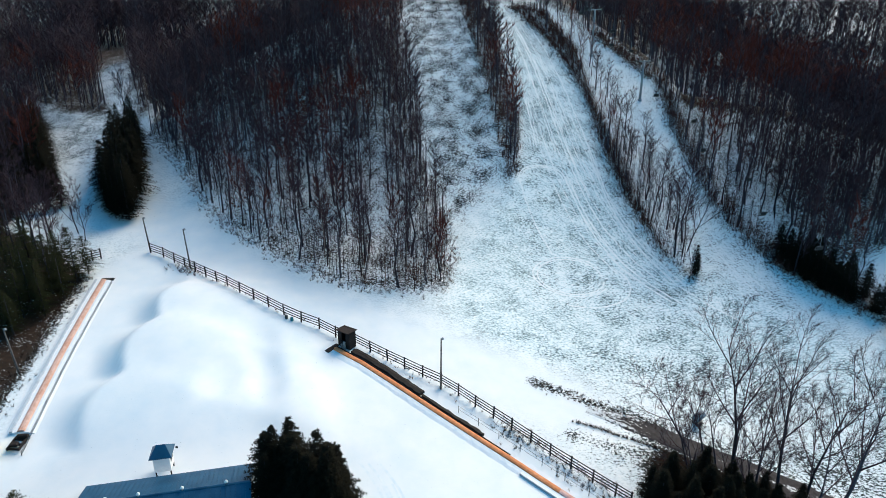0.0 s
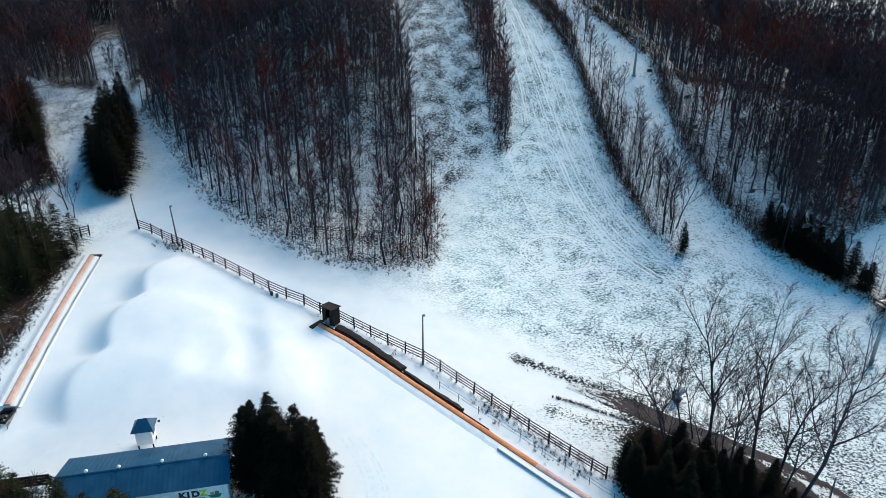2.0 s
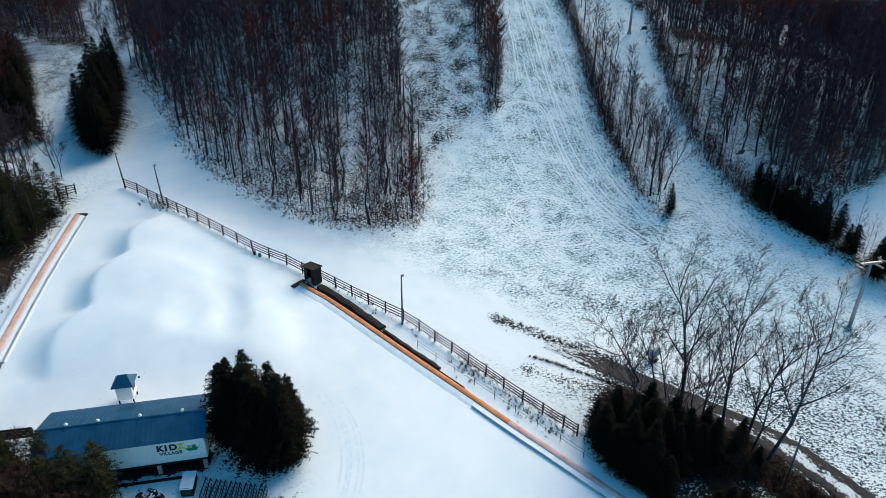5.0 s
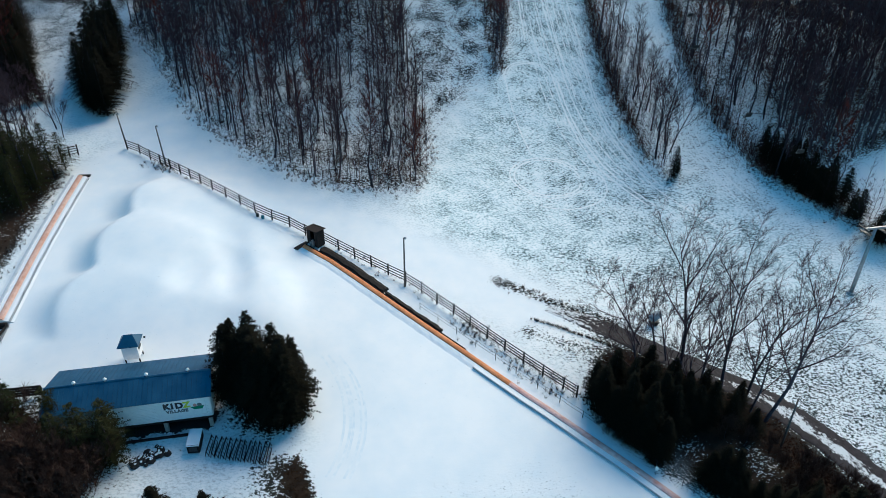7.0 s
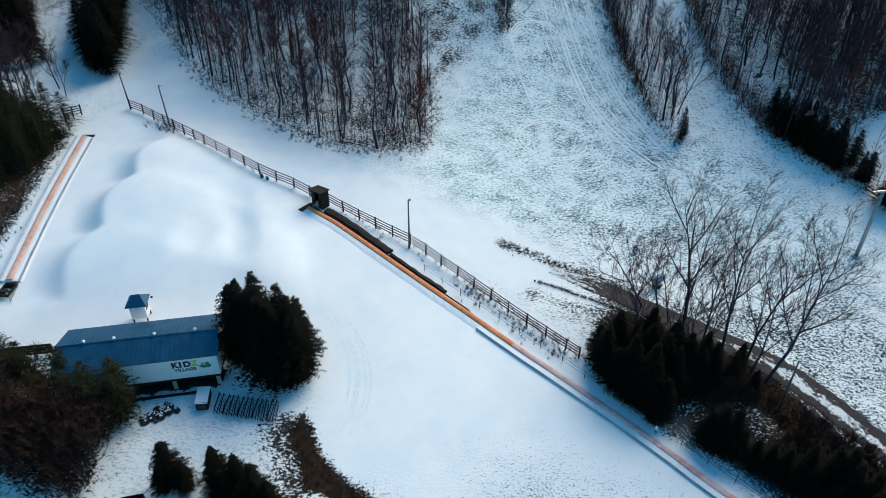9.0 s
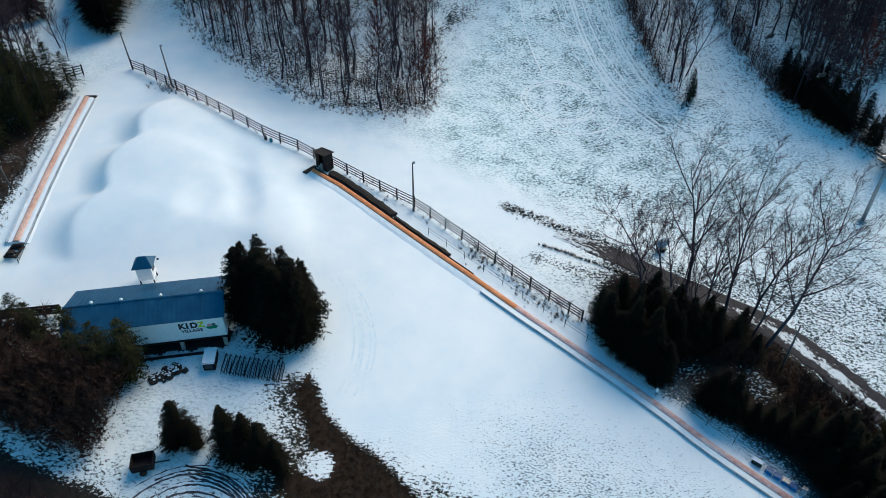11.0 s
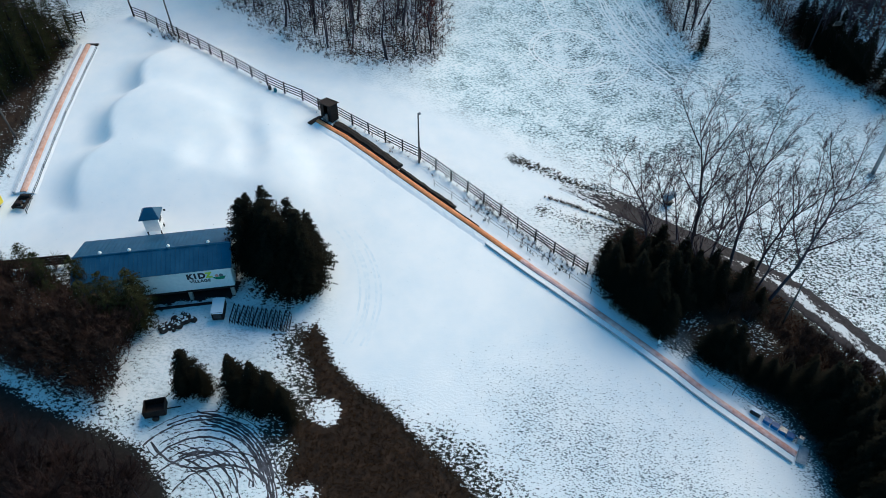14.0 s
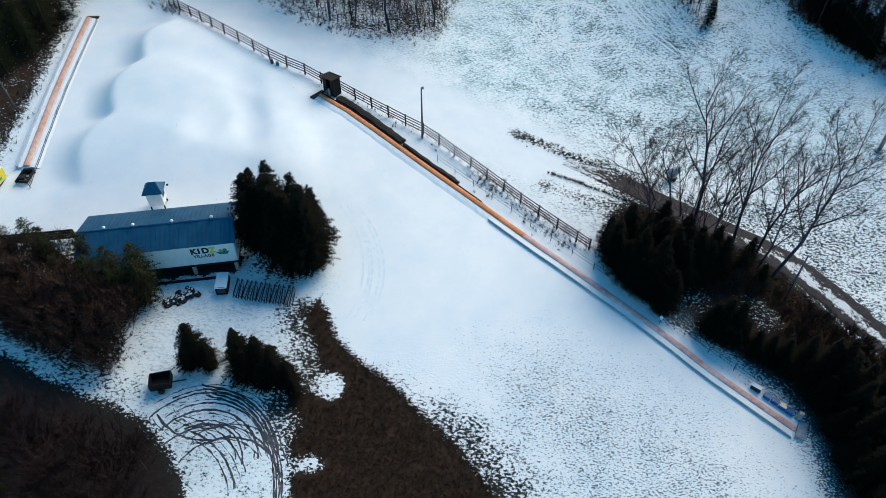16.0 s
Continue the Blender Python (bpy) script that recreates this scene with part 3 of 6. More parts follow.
def forked_tree_shapes(seed, h, lean, limbs=8, width=0.011):
    """An old roadside tree: a leaning stem that forks into steep limbs, boughs, branches and fine twigs."""
    rnd = random.Random(seed)
    trunk, crown = Shape(), Shape()

    def grow(p, d, length, r, level):
        pts, radii, q, way = [p], [r], p, d.normalized()
        for k in range(3):
            way = (way + Vector((rnd.gauss(0, 0.09), rnd.gauss(0, 0.09), 0.10 if level else 0.02))).normalized()
            q = q + way * length / 3
            pts.append(q)
            radii.append(r * (1 - (0.27 if level else 0.30) * (k + 1)))
        (trunk if level == 0 else crown).tube(pts, radii, (7, 5, 4, 3)[level], False)
        count = (limbs, 6, 6, 8)[level]
        for i in range(count):
            f = (0.24, 0.22, 0.2, 0.08)[level] + (0.98 - (0.24, 0.22, 0.2, 0.08)[level]) * (i + rnd.random() * 0.8) / count
            k = min(int(f * 3), 2)
            at = pts[k].lerp(pts[k + 1], f * 3 - k)
            along_ = (pts[k + 1] - pts[k]).normalized()
            side = Matrix.Rotation(i * 2.4 + rnd.uniform(-0.5, 0.5), 3, along_) @ along_.orthogonal().normalized()
            out = along_ + side * rnd.uniform(0.42, 0.85)
            if level < 3:
                grow(at, out, length * ((0.62, 0.55, 0.5)[level] * rnd.uniform(0.7, 1.1)) * (1.15 - 0.62 * f), max(r * (0.55, 0.48, 0.45)[level] * (1.1 - 0.6 * f), 0.009), level + 1)
            else:
                crown.spike(at, at + out.normalized() * h * rnd.uniform(0.018, 0.045), width)
    base = Vector((0, 0, -0.3))
    grow(base, Vector((lean, rnd.gauss(0, 0.03), 1)), h, h * 0.0125, 0)
    return trunk, crown


def make_forked_tree(name, label, seed, h, lean, **more):
    t = thing(name, label, "tree")
    trunk, crown = forked_tree_shapes(seed, h, lean, **more)
    part("trunk", trunk, BARK, t, smooth=True)
    part("crown", crown, TWIGS, t)
    return t


def make_bare_tree(name, label, seed, h, spread, limbs, twigs, bark, twig, **more):
    t = thing(name, label, "tree")
    trunk, crown = bare_tree_shapes(seed, h, spread, limbs, twigs, **more)
    part("trunk", trunk, bark, t, smooth=True)
    part("crown", crown, twig, t)
    return t


def conifer_shapes(seed, h, r, whorls, per, bushy=1.0, low=0.06, curve=0.8):
    rnd = random.Random(seed)
    trunk, crown = Shape(), Shape()
    trunk.tube([(0, 0, -0.3), (0, 0, h * 0.5), (0, 0, h)], [h * 0.016, h * 0.010, 0.01], 6)
    for i in range(whorls):
        f = low + (0.985 - low) * i / (whorls - 1)
        for k in range(per):
            a = 2 * math.pi * (k + rnd.random() * 0.9) / per + i * 0.9
            reach = r * max((1 - f) ** curve, 0.05) * min(1.0, 0.34 + 2.7 * f) * rnd.choice((0.62, 0.8, 0.9, 0.95, 1.0, 1.04)) * (0.88 + 0.16 * math.sin(a * 2 + seed) + 0.10 * math.sin(a * 3 + f * 9 + seed))
            out = Vector((math.cos(a), math.sin(a), 0))
            base = Vector((0, 0, h * f + rnd.uniform(-0.035, 0.035) * h))
            n = max(2, int(reach / (0.17 / bushy)))
            lift = rnd.uniform(0.05, 0.38)
            for j in range(n):
                g = (j + 0.5 + rnd.random() * 0.5) / n
                p = base + out * reach * g + Vector((0, 0, reach * (lift * g - 0.45 * g * g)))
                size = (0.24 + 0.22 * (1 - g)) * (0.7 + 0.3 * bushy) * rnd.uniform(0.7, 1.4) * max(0.5, min(1.0, h / 7))
                for s in (-1, -0.6, -0.2, 0.2, 0.6, 1):
                    d = out * rnd.uniform(0.4, 1.2) + Vector((-out.y, out.x, 0)) * s * rnd.uniform(0.6, 1.4) + Vector((0, 0, rnd.uniform(-0.5, 0.55)))
                    crown.spray(p, d, size * 0.66, size * 0.085, size * 0.05)
    for _ in range(8):
        crown.spike((0, 0, h * 0.93), (rnd.uniform(-.2, .2), rnd.uniform(-.2, .2), h * rnd.uniform(1.0, 1.05)), 0.05)
    return trunk, crown


def make_conifer(name, label, seed, h, r, whorls, per, mat, **more):
    t = thing(name, label, "tree")
    trunk, crown = conifer_shapes(seed, h, r, whorls, per, **more)
    part("trunk", trunk, BARK, t, smooth=True)
    part("crown", crown, mat, t)
    return t


def scatter(poly, gap, seed, margin=0.0, keep=1.0):
    """Uneven points inside a polygon, about gap apart."""
    rnd = random.Random(seed)
    x0, x1 = min(p[0] for p in poly), max(p[0] for p in poly)
    y0, y1 = min(p[1] for p in poly), max(p[1] for p in poly)
    pts = []
    y = y0
    while y < y1:
        x = x0
        while x < x1:
            pts.append((x + rnd.uniform(-0.55, 0.55) * gap, y + rnd.uniform(-0.55, 0.55) * gap, rnd.random()))
            x += gap
        y += gap
    pts = np.array(pts)
    ok = (inside(poly, pts[:, 0], pts[:, 1]) > margin) & (pts[:, 2] < keep)
    return pts[ok, :2].tolist()


def joined(name, label, category, variants, places, mat, seed):
    """Many alike plants that nobody could count, as one mesh."""
    rnd = random.Random(seed)
    vs, fs, base = [], [], 0
    packed = [(np.array(s.v), s.f) for s in variants]
    heights = land(np.array([p[0] for p in places]), np.array([p[1] for p in places])).tolist()
    for (x, y, scale), z in zip(places, heights):
        v, f = rnd.choice(packed)
        a, k = rnd.uniform(0, 6.28), scale * rnd.uniform(0.85, 1.15)
        c, s = math.cos(a) * scale, math.sin(a) * scale
        w = np.stack([v[:, 0] * c - v[:, 1] * s + x, v[:, 0] * s + v[:, 1] * c + y, v[:, 2] * k + z], 1)
        vs.append(w)
        fs += [tuple(i + base for i in q) for q in f]
        base += len(v)
    me = bpy.data.meshes.new(name)
    me.from_pydata(np.concatenate(vs).tolist(), [], fs)
    me.materials.append(mat)
    return tagged(new(name, me), label, category, kind="stuff")


def wood_tree_shapes(seed, h, low, wide, limbs, twigs, thick=0.009, width=0.03):
    """A tree of the closed wood: a straight stem and a narrow crown of ascending limbs and fine twigs."""
    rnd = random.Random(seed)
    trunk, crown = Shape(), Shape()
    bend = [Vector((rnd.gauss(0, 0.014) * h, rnd.gauss(0, 0.014) * h, 0)) for _ in range(5)]
    axis = [bend[i] * (i > 0) + Vector((0, 0, h * i / 4 - 0.4 * (i == 0))) for i in range(5)]
    trunk.tube(axis, [h * thick * k for k in (1.2, 0.85, 0.62, 0.36, 0.08)], 5, False)
    ends = []
    for i in range(limbs):
        f = low + (0.93 - low) * (i + rnd.random() * 0.7) / limbs
        k = min(int(f * 4), 3)
        p = axis[k].lerp(axis[k + 1], f * 4 - k)
        a = i * 2.4 + rnd.uniform(-0.6, 0.6)
        reach = wide * h * rnd.uniform(0.6, 1.15) * (1.25 - 0.75 * f)
        tip = p + Vector((math.cos(a) * reach, math.sin(a) * reach, reach * rnd.uniform(0.7, 1.5)))
        mid = p.lerp(tip, 0.5) + Vector((0, 0, -0.10 * reach))
        r = h * thick * 0.34 * (1.1 - f)
        crown.tube([p, mid, tip], [r, r * 0.6, 0.008], 3, False)
        ends.append((p, mid, tip, reach))
    for _ in range(twigs):
        p, mid, tip, reach = rnd.choice(ends)
        k = rnd.uniform(0.15, 1.0)
        q = p.lerp(mid, k * 2) if k < 0.5 else mid.lerp(tip, k * 2 - 1)
        d = (tip - p).normalized() * 0.7 + Vector((rnd.gauss(0, 0.5), rnd.gauss(0, 0.5), rnd.gauss(0.3, 0.35)))
        crown.blade(q, q + d.normalized() * h * rnd.uniform(0.05, 0.13), width)
    return trunk, crown


# ---- the woods ----
rnd = random.Random(5)


def make_wood_tree(label, seed, h, low, wide, limbs, twigs, bark, twig, thick):
    t = thing("bare_tree", label, "tree")
    trunk, crown = wood_tree_shapes(seed, h, low, wide, limbs, twigs, thick, 0.018)
    part("trunk", trunk, bark, t, smooth=True)
    part("crown", crown, twig, t)
    return t


forest_kinds = [make_wood_tree("tall leafless hardwood tree in the snowy wood", 20 + i, 11.0 + (i % 3), 0.36 + 0.05 * (i % 3), 0.15 + 0.02 * (i % 4), 20, 520, BARK, TWIGS, 0.0095 + 0.0015 * (i % 4)) for i in range(6)]
forest_kinds.append(make_wood_tree("slender leafless birch with pale bark", 31, 9.0, 0.22, 0.17, 20, 420, PALE_BARK, TWIGS, 0.008))
forest_kinds.append(make_wood_tree("hardwood tree with a russet crown", 32, 10.5, 0.26, 0.20, 22, 800, BARK, RED_TWIGS, 0.009))
near_places, far_places = [], []
WOODS_BEYOND = [(66, 176), (80, 146), (96, 132), (150, 122), (250, 150), (300, 420), (120, 420), (40, 262)]
WOODS_BEHIND = [(-190, 186), (-62, 176), (3, 176), (10, 173), (60, 176), (230, 190), (230, 265), (-190, 265)]
for wood, gap, seed in ((WOOD_MIDDLE, 2.15, 1), (TREE_ISLAND, 2.5, 2), (TREE_STRIP, 2.3, 3), (WOOD_RIGHT, 2.35, 4), (WOOD_FAR_LEFT, 2.1, 6)):
    for x, y in scatter(wood, gap, seed, 0.4, 0.92):
        if x > 135 or y > 186:
            continue
        if wood is WOOD_RIGHT and inside(CLEARING, np.array([x]), np.array([y]))[0] > -0.5:
            continue
        if inside(FAR_RUN, np.array([x]), np.array([y]))[0] > -0.3:
            continue
        # the wood thins out towards the run
        if wood is WOOD_RIGHT and y < 130 and inside(WOOD_RIGHT, np.array([x]), np.array([y]))[0] < 6 and rnd.random() < 0.5:
            continue
        if wood is WOOD_MIDDLE and y < 118 and rnd.random() < 0.36:
            continue
        # a snowy glade runs up the wood
        if wood is WOOD_MIDDLE and abs(x + 8.5 + 0.09 * (y - 85)) < 1.7 and y < 125 and rnd.random() < 0.8:
            continue
        near = y < 108 and x < 64 and wood is not WOOD_FAR_LEFT
        (near_places if near else far_places).append((x, y, wood is TREE_ISLAND))
for x, y in scatter(WOOD_LEFT, 3.0, 8, 0.5, 0.95):
    if x > -125 and y > 80:
        far_places.append((x, y, False))
far_places += [(x, y, False) for x, y in scatter([(56, 90), (60.5, 92), (66, 95), (72, 97.5), (90, 104), (100, 108), (100, 125), (56, 116)], 2.3, 12, 0, 0.9)]
rnd.shuffle(near_places)
for i, (x, y, small) in enumerate(near_places[:290]):
    kind = forest_kinds[7] if rnd.random() < 0.06 else forest_kinds[6] if rnd.random() < 0.10 else forest_kinds[i % 6]
    k = rnd.uniform(0.45, 0.85) if small else rnd.uniform(0.72, 1.12)
    m = at_ground(x, y, rnd.uniform(0, 360))
    if i < 8:
        forest_kinds[i].matrix_basis = m
        tagged(forest_kinds[i], group="trees of the wood")
    else:
        copy_thing(tagged(kind, group="trees of the wood"), m).scale = (k, k, k)
far_places += near_places[290:]
shapes = [wood_tree_shapes(40 + i, 10.5 + i % 4, 0.42 + 0.03 * (i % 3), 0.15 + 0.02 * (i % 3), 14, 230, 0.0100 + 0.0014 * (i % 3)) for i in range(7)]
spots = [(x, y, rnd.uniform(0.5, 0.85) if small else rnd.uniform(0.75, 1.15)) for x, y, small in far_places]
red = [p for p in spots if noise.noise(Vector((p[0] * 0.06, p[1] * 0.06, 3.3))) + (0.34 if p[0] > 44 and p[1] > 138 else 0) > 0.24 and rnd.random() < 0.7]
plain_spots = [p for p in spots if p not in red]
joined("wood_trunks", "leafless trunks of the wood on the hillside", "woodland", [s[0] for s in shapes], plain_spots, BARK, 77)
joined("wood_crowns", "bare brown crowns of the hillside wood", "woodland", [s[1] for s in shapes], plain_spots, TWIGS, 77)
joined("russet_trunks", "trunks of russet trees in the hillside wood", "woodland", [s[0] for s in shapes], red, BARK, 78)
joined("russet_crowns", "russet crowns in the hillside wood", "woodland", [s[1] for s in shapes], red, RED_TWIGS, 78)
slim = [wood_tree_shapes(50 + i, 12.0 + i % 3, 0.3, 0.21, 8, 170, 0.010, 0.05) for i in range(4)]
spots = [(x, y, rnd.uniform(0.85, 1.3)) for x, y in scatter(WOODS_BEHIND, 4.6, 9, 0.5, 0.95) + scatter(WOODS_BEYOND, 6.0, 15, 0.5, 0.95) + scatter([(-116, 203), (-96, 207), (-84, 204), (-78, 236), (-122, 236)], 2.3, 16, 0, 0.95)]
away = np.array([p[:2] for p in spots])
bare = np.minimum(-inside(FAR_RUN, away[:, 0], away[:, 1]), -inside(FAR_CLEARING, away[:, 0], away[:, 1])) > 0
spots = [p for p, free in zip(spots, bare) if free]
joined("far_trunks", "trunks of the wood along the hilltop", "woodland", [s[0] for s in slim], spots, BARK, 79)
joined("far_crowns", "dark bare crowns of the wood along the hilltop", "woodland", [s[1] for s in slim], spots, TWIGS, 79)

thin_stems = [bare_tree_shapes(90 + i, 6.0 + i % 3, 0.13, 7, 46, low=0.25, fine=(0.06, 0.16), width=0.014, thick=0.0065) for i in range(5)]
spots = []
for wood, deep, gap in ((WOOD_MIDDLE, 7, 1.4), (TREE_ISLAND, 5, 1.05), (TREE_STRIP, 4, 1.5), (WOOD_RIGHT, 4, 1.6)):
    pts = np.array(scatter(wood, gap, 10, 0.1, 0.9))
    d = inside(wood, pts[:, 0], pts[:, 1])
    spots += [(x, y, rnd.uniform(0.55, 1.1) * (0.7 if wood is TREE_ISLAND else 1)) for (x, y), k in zip(pts.tolist(), d) if k < deep and y < 122 and x < 70]
joined("saplings", "thin leafless saplings along the edge of the woods", "saplings", [s[0] for s in thin_stems], spots, BARK, 91)
joined("sapling_twigs", "fine bare twigs of the saplings", "saplings", [s[1] for s in thin_stems], spots, TWIGS, 91)
# ---- conifers ----
spruce_kinds = [make_conifer("spruce", "dark green spruce standing in snow", 60 + i, 8.0, 2.45 + 0.3 * i, 27, 12, NEEDLES, bushy=1.0, curve=0.62 + 0.10 * i) for i in range(4)]
pine_kinds = [make_conifer("pine", "olive green pine beside the nursery slope", 70 + i, 7.0, 2.7, 18, 8, PINE, bushy=0.85, low=0.10, curve=0.5) for i in range(2)]


def plant(kinds, spots, label, group, seed, wide=1.0):
    r = random.Random(seed)
    for n, (x, y, h) in enumerate(spots):
        kind = kinds[n % len(kinds)]
        base = 7.0 if kind in pine_kinds else 8.0
        k = h / base
        m = at_ground(x, y, r.uniform(0, 360))
        c = copy_thing(kind, m)
        w = k * r.uniform(0.95, 1.2) * wide
        c.scale = (w, w, k)
        tagged(c, label, group=group)


plant(spruce_kinds, [(-15.5, 46.5, 7.8), (-15.3, 45.2, 6.8), (-9.6, 44.2, 9.4), (-12.2, 44.4, 9.0), (-15.0, 47.0, 8.0), (-13.6, 47.6, 8.2), (-10.8, 45.8, 9.0), (-11.2, 44.0, 8.8), (-12.8, 45.6, 8.8), (-14.2, 45.8, 7.4), (-10.8, 43.2, 7.0), (-13.6, 46.0, 8.0), (-9.2, 43.4, 7.0), (-9.2, 45.8, 7.6)], "tall dark spruce at the end of the lodge", "spruces by the lodge", 1, 1.2)
plant(spruce_kinds, [(20.2, 47.6, 6.0), (22.4, 46.0, 7.0), (21.6, 49.6, 6.2), (24.0, 44.8, 7.4), (24.6, 48.0, 6.6), (26.4, 45.6, 6.4), (27.0, 47.6, 6.2), (21.0, 46.0, 5.2), (23.2, 44.0, 5.4), (25.6, 46.6, 7.0), (23.0, 48.2, 6.6), (28.6, 48.6, 5.6), (25.2, 43.2, 5.0), (19.8, 49.4, 4.6), (30.6, 49.4, 5.2), (22.2, 44.6, 4.6), (24.4, 42.6, 3.6), (34.2, 49.2, 4.4), (27.2, 49.4, 6.0), (25.0, 50.2, 6.6), (29.2, 46.9, 5.6), (31.0, 47.8, 5.4), (33.0, 47.6, 4.8), (35.0, 46.8, 3.6), (28.0, 47.0, 6.2),
                     (29.8, 40.5, 5.4), (30.9, 40.3, 5.4), (28.9, 40.9, 4.2), (31.6, 39.7, 3.6), (32.6, 38.9, 3.6), (33.8, 38.5, 3.8), (35.0, 38.0, 4.2), (34.2, 39.4, 2.6), (35.6, 39.0, 3.0), (36.8, 37.8, 5.2), (38.0, 36.6, 6.6), (37.6, 34.4, 4.6), (38.2, 31.6, 4.6), (38.4, 29.0, 4.8), (44.6, 26.4, 5.4), (43.6, 30.0, 5.6), (42.8, 35.4, 4.6), (38.9, 35.0, 7.0), (39.3, 32.6, 7.0), (39.4, 30.2, 7.0), (39.6, 27.4, 7.0), (39.0, 36.2, 7.2), (40.0, 34.2, 7.2), (40.4, 31.4, 7.2), (41.0, 28.6, 7.0), (38.2, 39.8, 3.4), (39.6, 38.2, 4.2),
                     (41.0, 36.4, 4.6), (42.0, 34.0, 7.0), (42.4, 31.0, 7.0), (43.2, 28.0, 6.6), (39.2, 24.8, 6.6), (41.4, 25.6, 6.6), (43.4, 24.6, 6.0)],
      "dark spruce on the bank beside the conveyor lift", "spruces on the bank", 2, 1.22)
plant(spruce_kinds, [(-48.8, 96.4, 8.6), (-49.8, 99.0, 9.2), (-51.6, 100.4, 8.6), (-50.6, 103.0, 9.6), (-53.0, 104.6, 9.6), (-52.0, 107.6, 9.6), (-54.6, 109.2, 9.0), (-53.8, 112.4, 9.4), (-56.0, 114.6, 8.6), (-55.4, 118.0, 8.6), (-57.6, 119.2, 8.2), (-51.2, 97.6, 7.0), (-52.6, 99.0, 8.0), (-54.6, 102.4, 8.8), (-56.4, 106.0, 8.8), (-57.4, 110.6, 8.6), (-58.6, 114.8, 8.4), (-60.2, 119.0, 8.6), (-59.0, 122.6, 8.4), (-61.6, 124.0, 8.0), (-60.8, 128.0, 7.6)],
      "tall dark spruce in a row between two ski runs", "spruces between the runs", 3, 1.15)
plant(spruce_kinds, [(-65.5, 104, 9.5), (-68, 108, 10.5), (-71, 112, 10), (-74, 117, 9.5), (-69.5, 103, 8.5), (-73, 107, 9), (-63, 99.6, 7), (-77, 121, 9), (-66.4, 99.0, 8.0), (-71, 101.6, 9), (-76, 112, 9.6), (-78, 106, 9), (-80, 116, 9), (-70, 96, 8), (-74, 100, 9), (-67, 93, 7), (-67.4, 104.6, 9.0), (-69.6, 110.6, 9.6), (-72.6, 116.4, 9.6), (-76.0, 122.0, 9.4), (-79.4, 127.4, 9.0), (-82.4, 132.6, 8.6), (-80, 122, 9.4), (-84, 128, 9.4), (-86.6, 136.0, 8.6), (-88, 130, 9)], "dark spruce at the edge of the wood", "spruces at the wood's edge", 4)
plant(spruce_kinds, [(51.8, 92.8, 3.8), (53.2, 91.2, 4.6), (54.6, 90.0, 4.6), (55.8, 88.4, 4.4), (57.4, 85.6, 5.0), (53.4, 93.8, 4.6), (56.6, 91.4, 5.0), (62.6, 77.8, 6.4), (64.4, 79.6, 5.0), (52.6, 95.4, 4.2), (54.0, 92.6, 5.0), (55.4, 90.8, 5.2), (57.2, 88.6, 5.2), (56.2, 86.8, 4.4), (53.8, 89.8, 3.4), (65.6, 76.6, 5.0), (52.4, 90.9, 3.6), (54.0, 88.8, 4.0), (55.6, 87.2, 4.4), (57.0, 86.2, 5.0), (58.6, 85.4, 5.2), (59.4, 87.4, 5.4), (60.4, 84.8, 5.6), (58.0, 84.4, 4.0), (61.4, 82.0, 4.6)],
      "low dark spruce at the foot of the wood", "spruces at the wood's edge", 5, 1.35)
plant(spruce_kinds, [(37.9, 90.3, 5.0), (38.7, 91.2, 3.0)], "slim dark spruce at the tip of the tree island", "spruces at the wood's edge", 10, 0.75)
plant(spruce_kinds, [(-17.5, 32.7, 5.4), (-16.2, 32.4, 3.8), (-13.4, 32.4, 5.6), (-11.8, 32.4, 5.0), (-10.4, 31.8, 4.8), (-9.2, 31.3, 3.8), (-8.6, 30.6, 2.6), (-12.6, 31.6, 4.2), (-11.2, 30.9, 3.6), (-18.2, 32.2, 3.0)], "small bushy spruce in the snowy yard", "small spruces in the yard", 6, 1.2)
plant(pine_kinds, [(-49.6, 77.5, 7.2), (-51.8, 74.0, 7.6), (-49.4, 72.4, 6.6), (-53.4, 78.0, 7.4), (-52.4, 69.4, 7.2), (-55.6, 73.0, 8.0), (-50.2, 67.4, 5.4), (-54.4, 65.0, 7.0), (-57.4, 68.4, 7.6), (-58.4, 77.4, 8.0), (-51.0, 60.0, 5.2), (-55.0, 58.0, 6.4), (-50.8, 79.6, 6.6), (-55.6, 81.0, 7.6), (-50.8, 70.6, 6.4), (-54.0, 75.6, 7.8), (-57.6, 64.0, 7.4), (-59.4, 82.0, 8.0), (-53.2, 62.0, 6.6), (-61.0, 66.0, 8.0), (-48.2, 78.6, 7.6), (-50.0, 75.8, 8.0), (-48.0, 74.8, 6.2), (-47.8, 80.8, 5.4), (-48.4, 71.0, 5.6)],
      "olive green pine at the edge of the nursery slope", "pines along the slope", 7)
plant(pine_kinds, [(-24.3, 39.8, 6.2), (-26.6, 39.2, 6.2), (-29.4, 40.8, 5.4), (-32.4, 40.2, 6.4), (-34.8, 41.6, 5.6), (-25.6, 37.6, 5.6), (-28.0, 38.4, 5.8), (-31.0, 38.6, 5.4), (-37.6, 41.4, 5.6), (-23.8, 38.6, 5.6), (-25.0, 38.2, 5.2), (-30.2, 41.2, 6.0)], "olive green pine in front of the lodge", "pines by the lodge", 8)
plant(pine_kinds, [(-29.6, 21.2, 4.0), (-32.0, 19.0, 4.4)], "olive green pine beside the car park", "pines by the car park", 9)
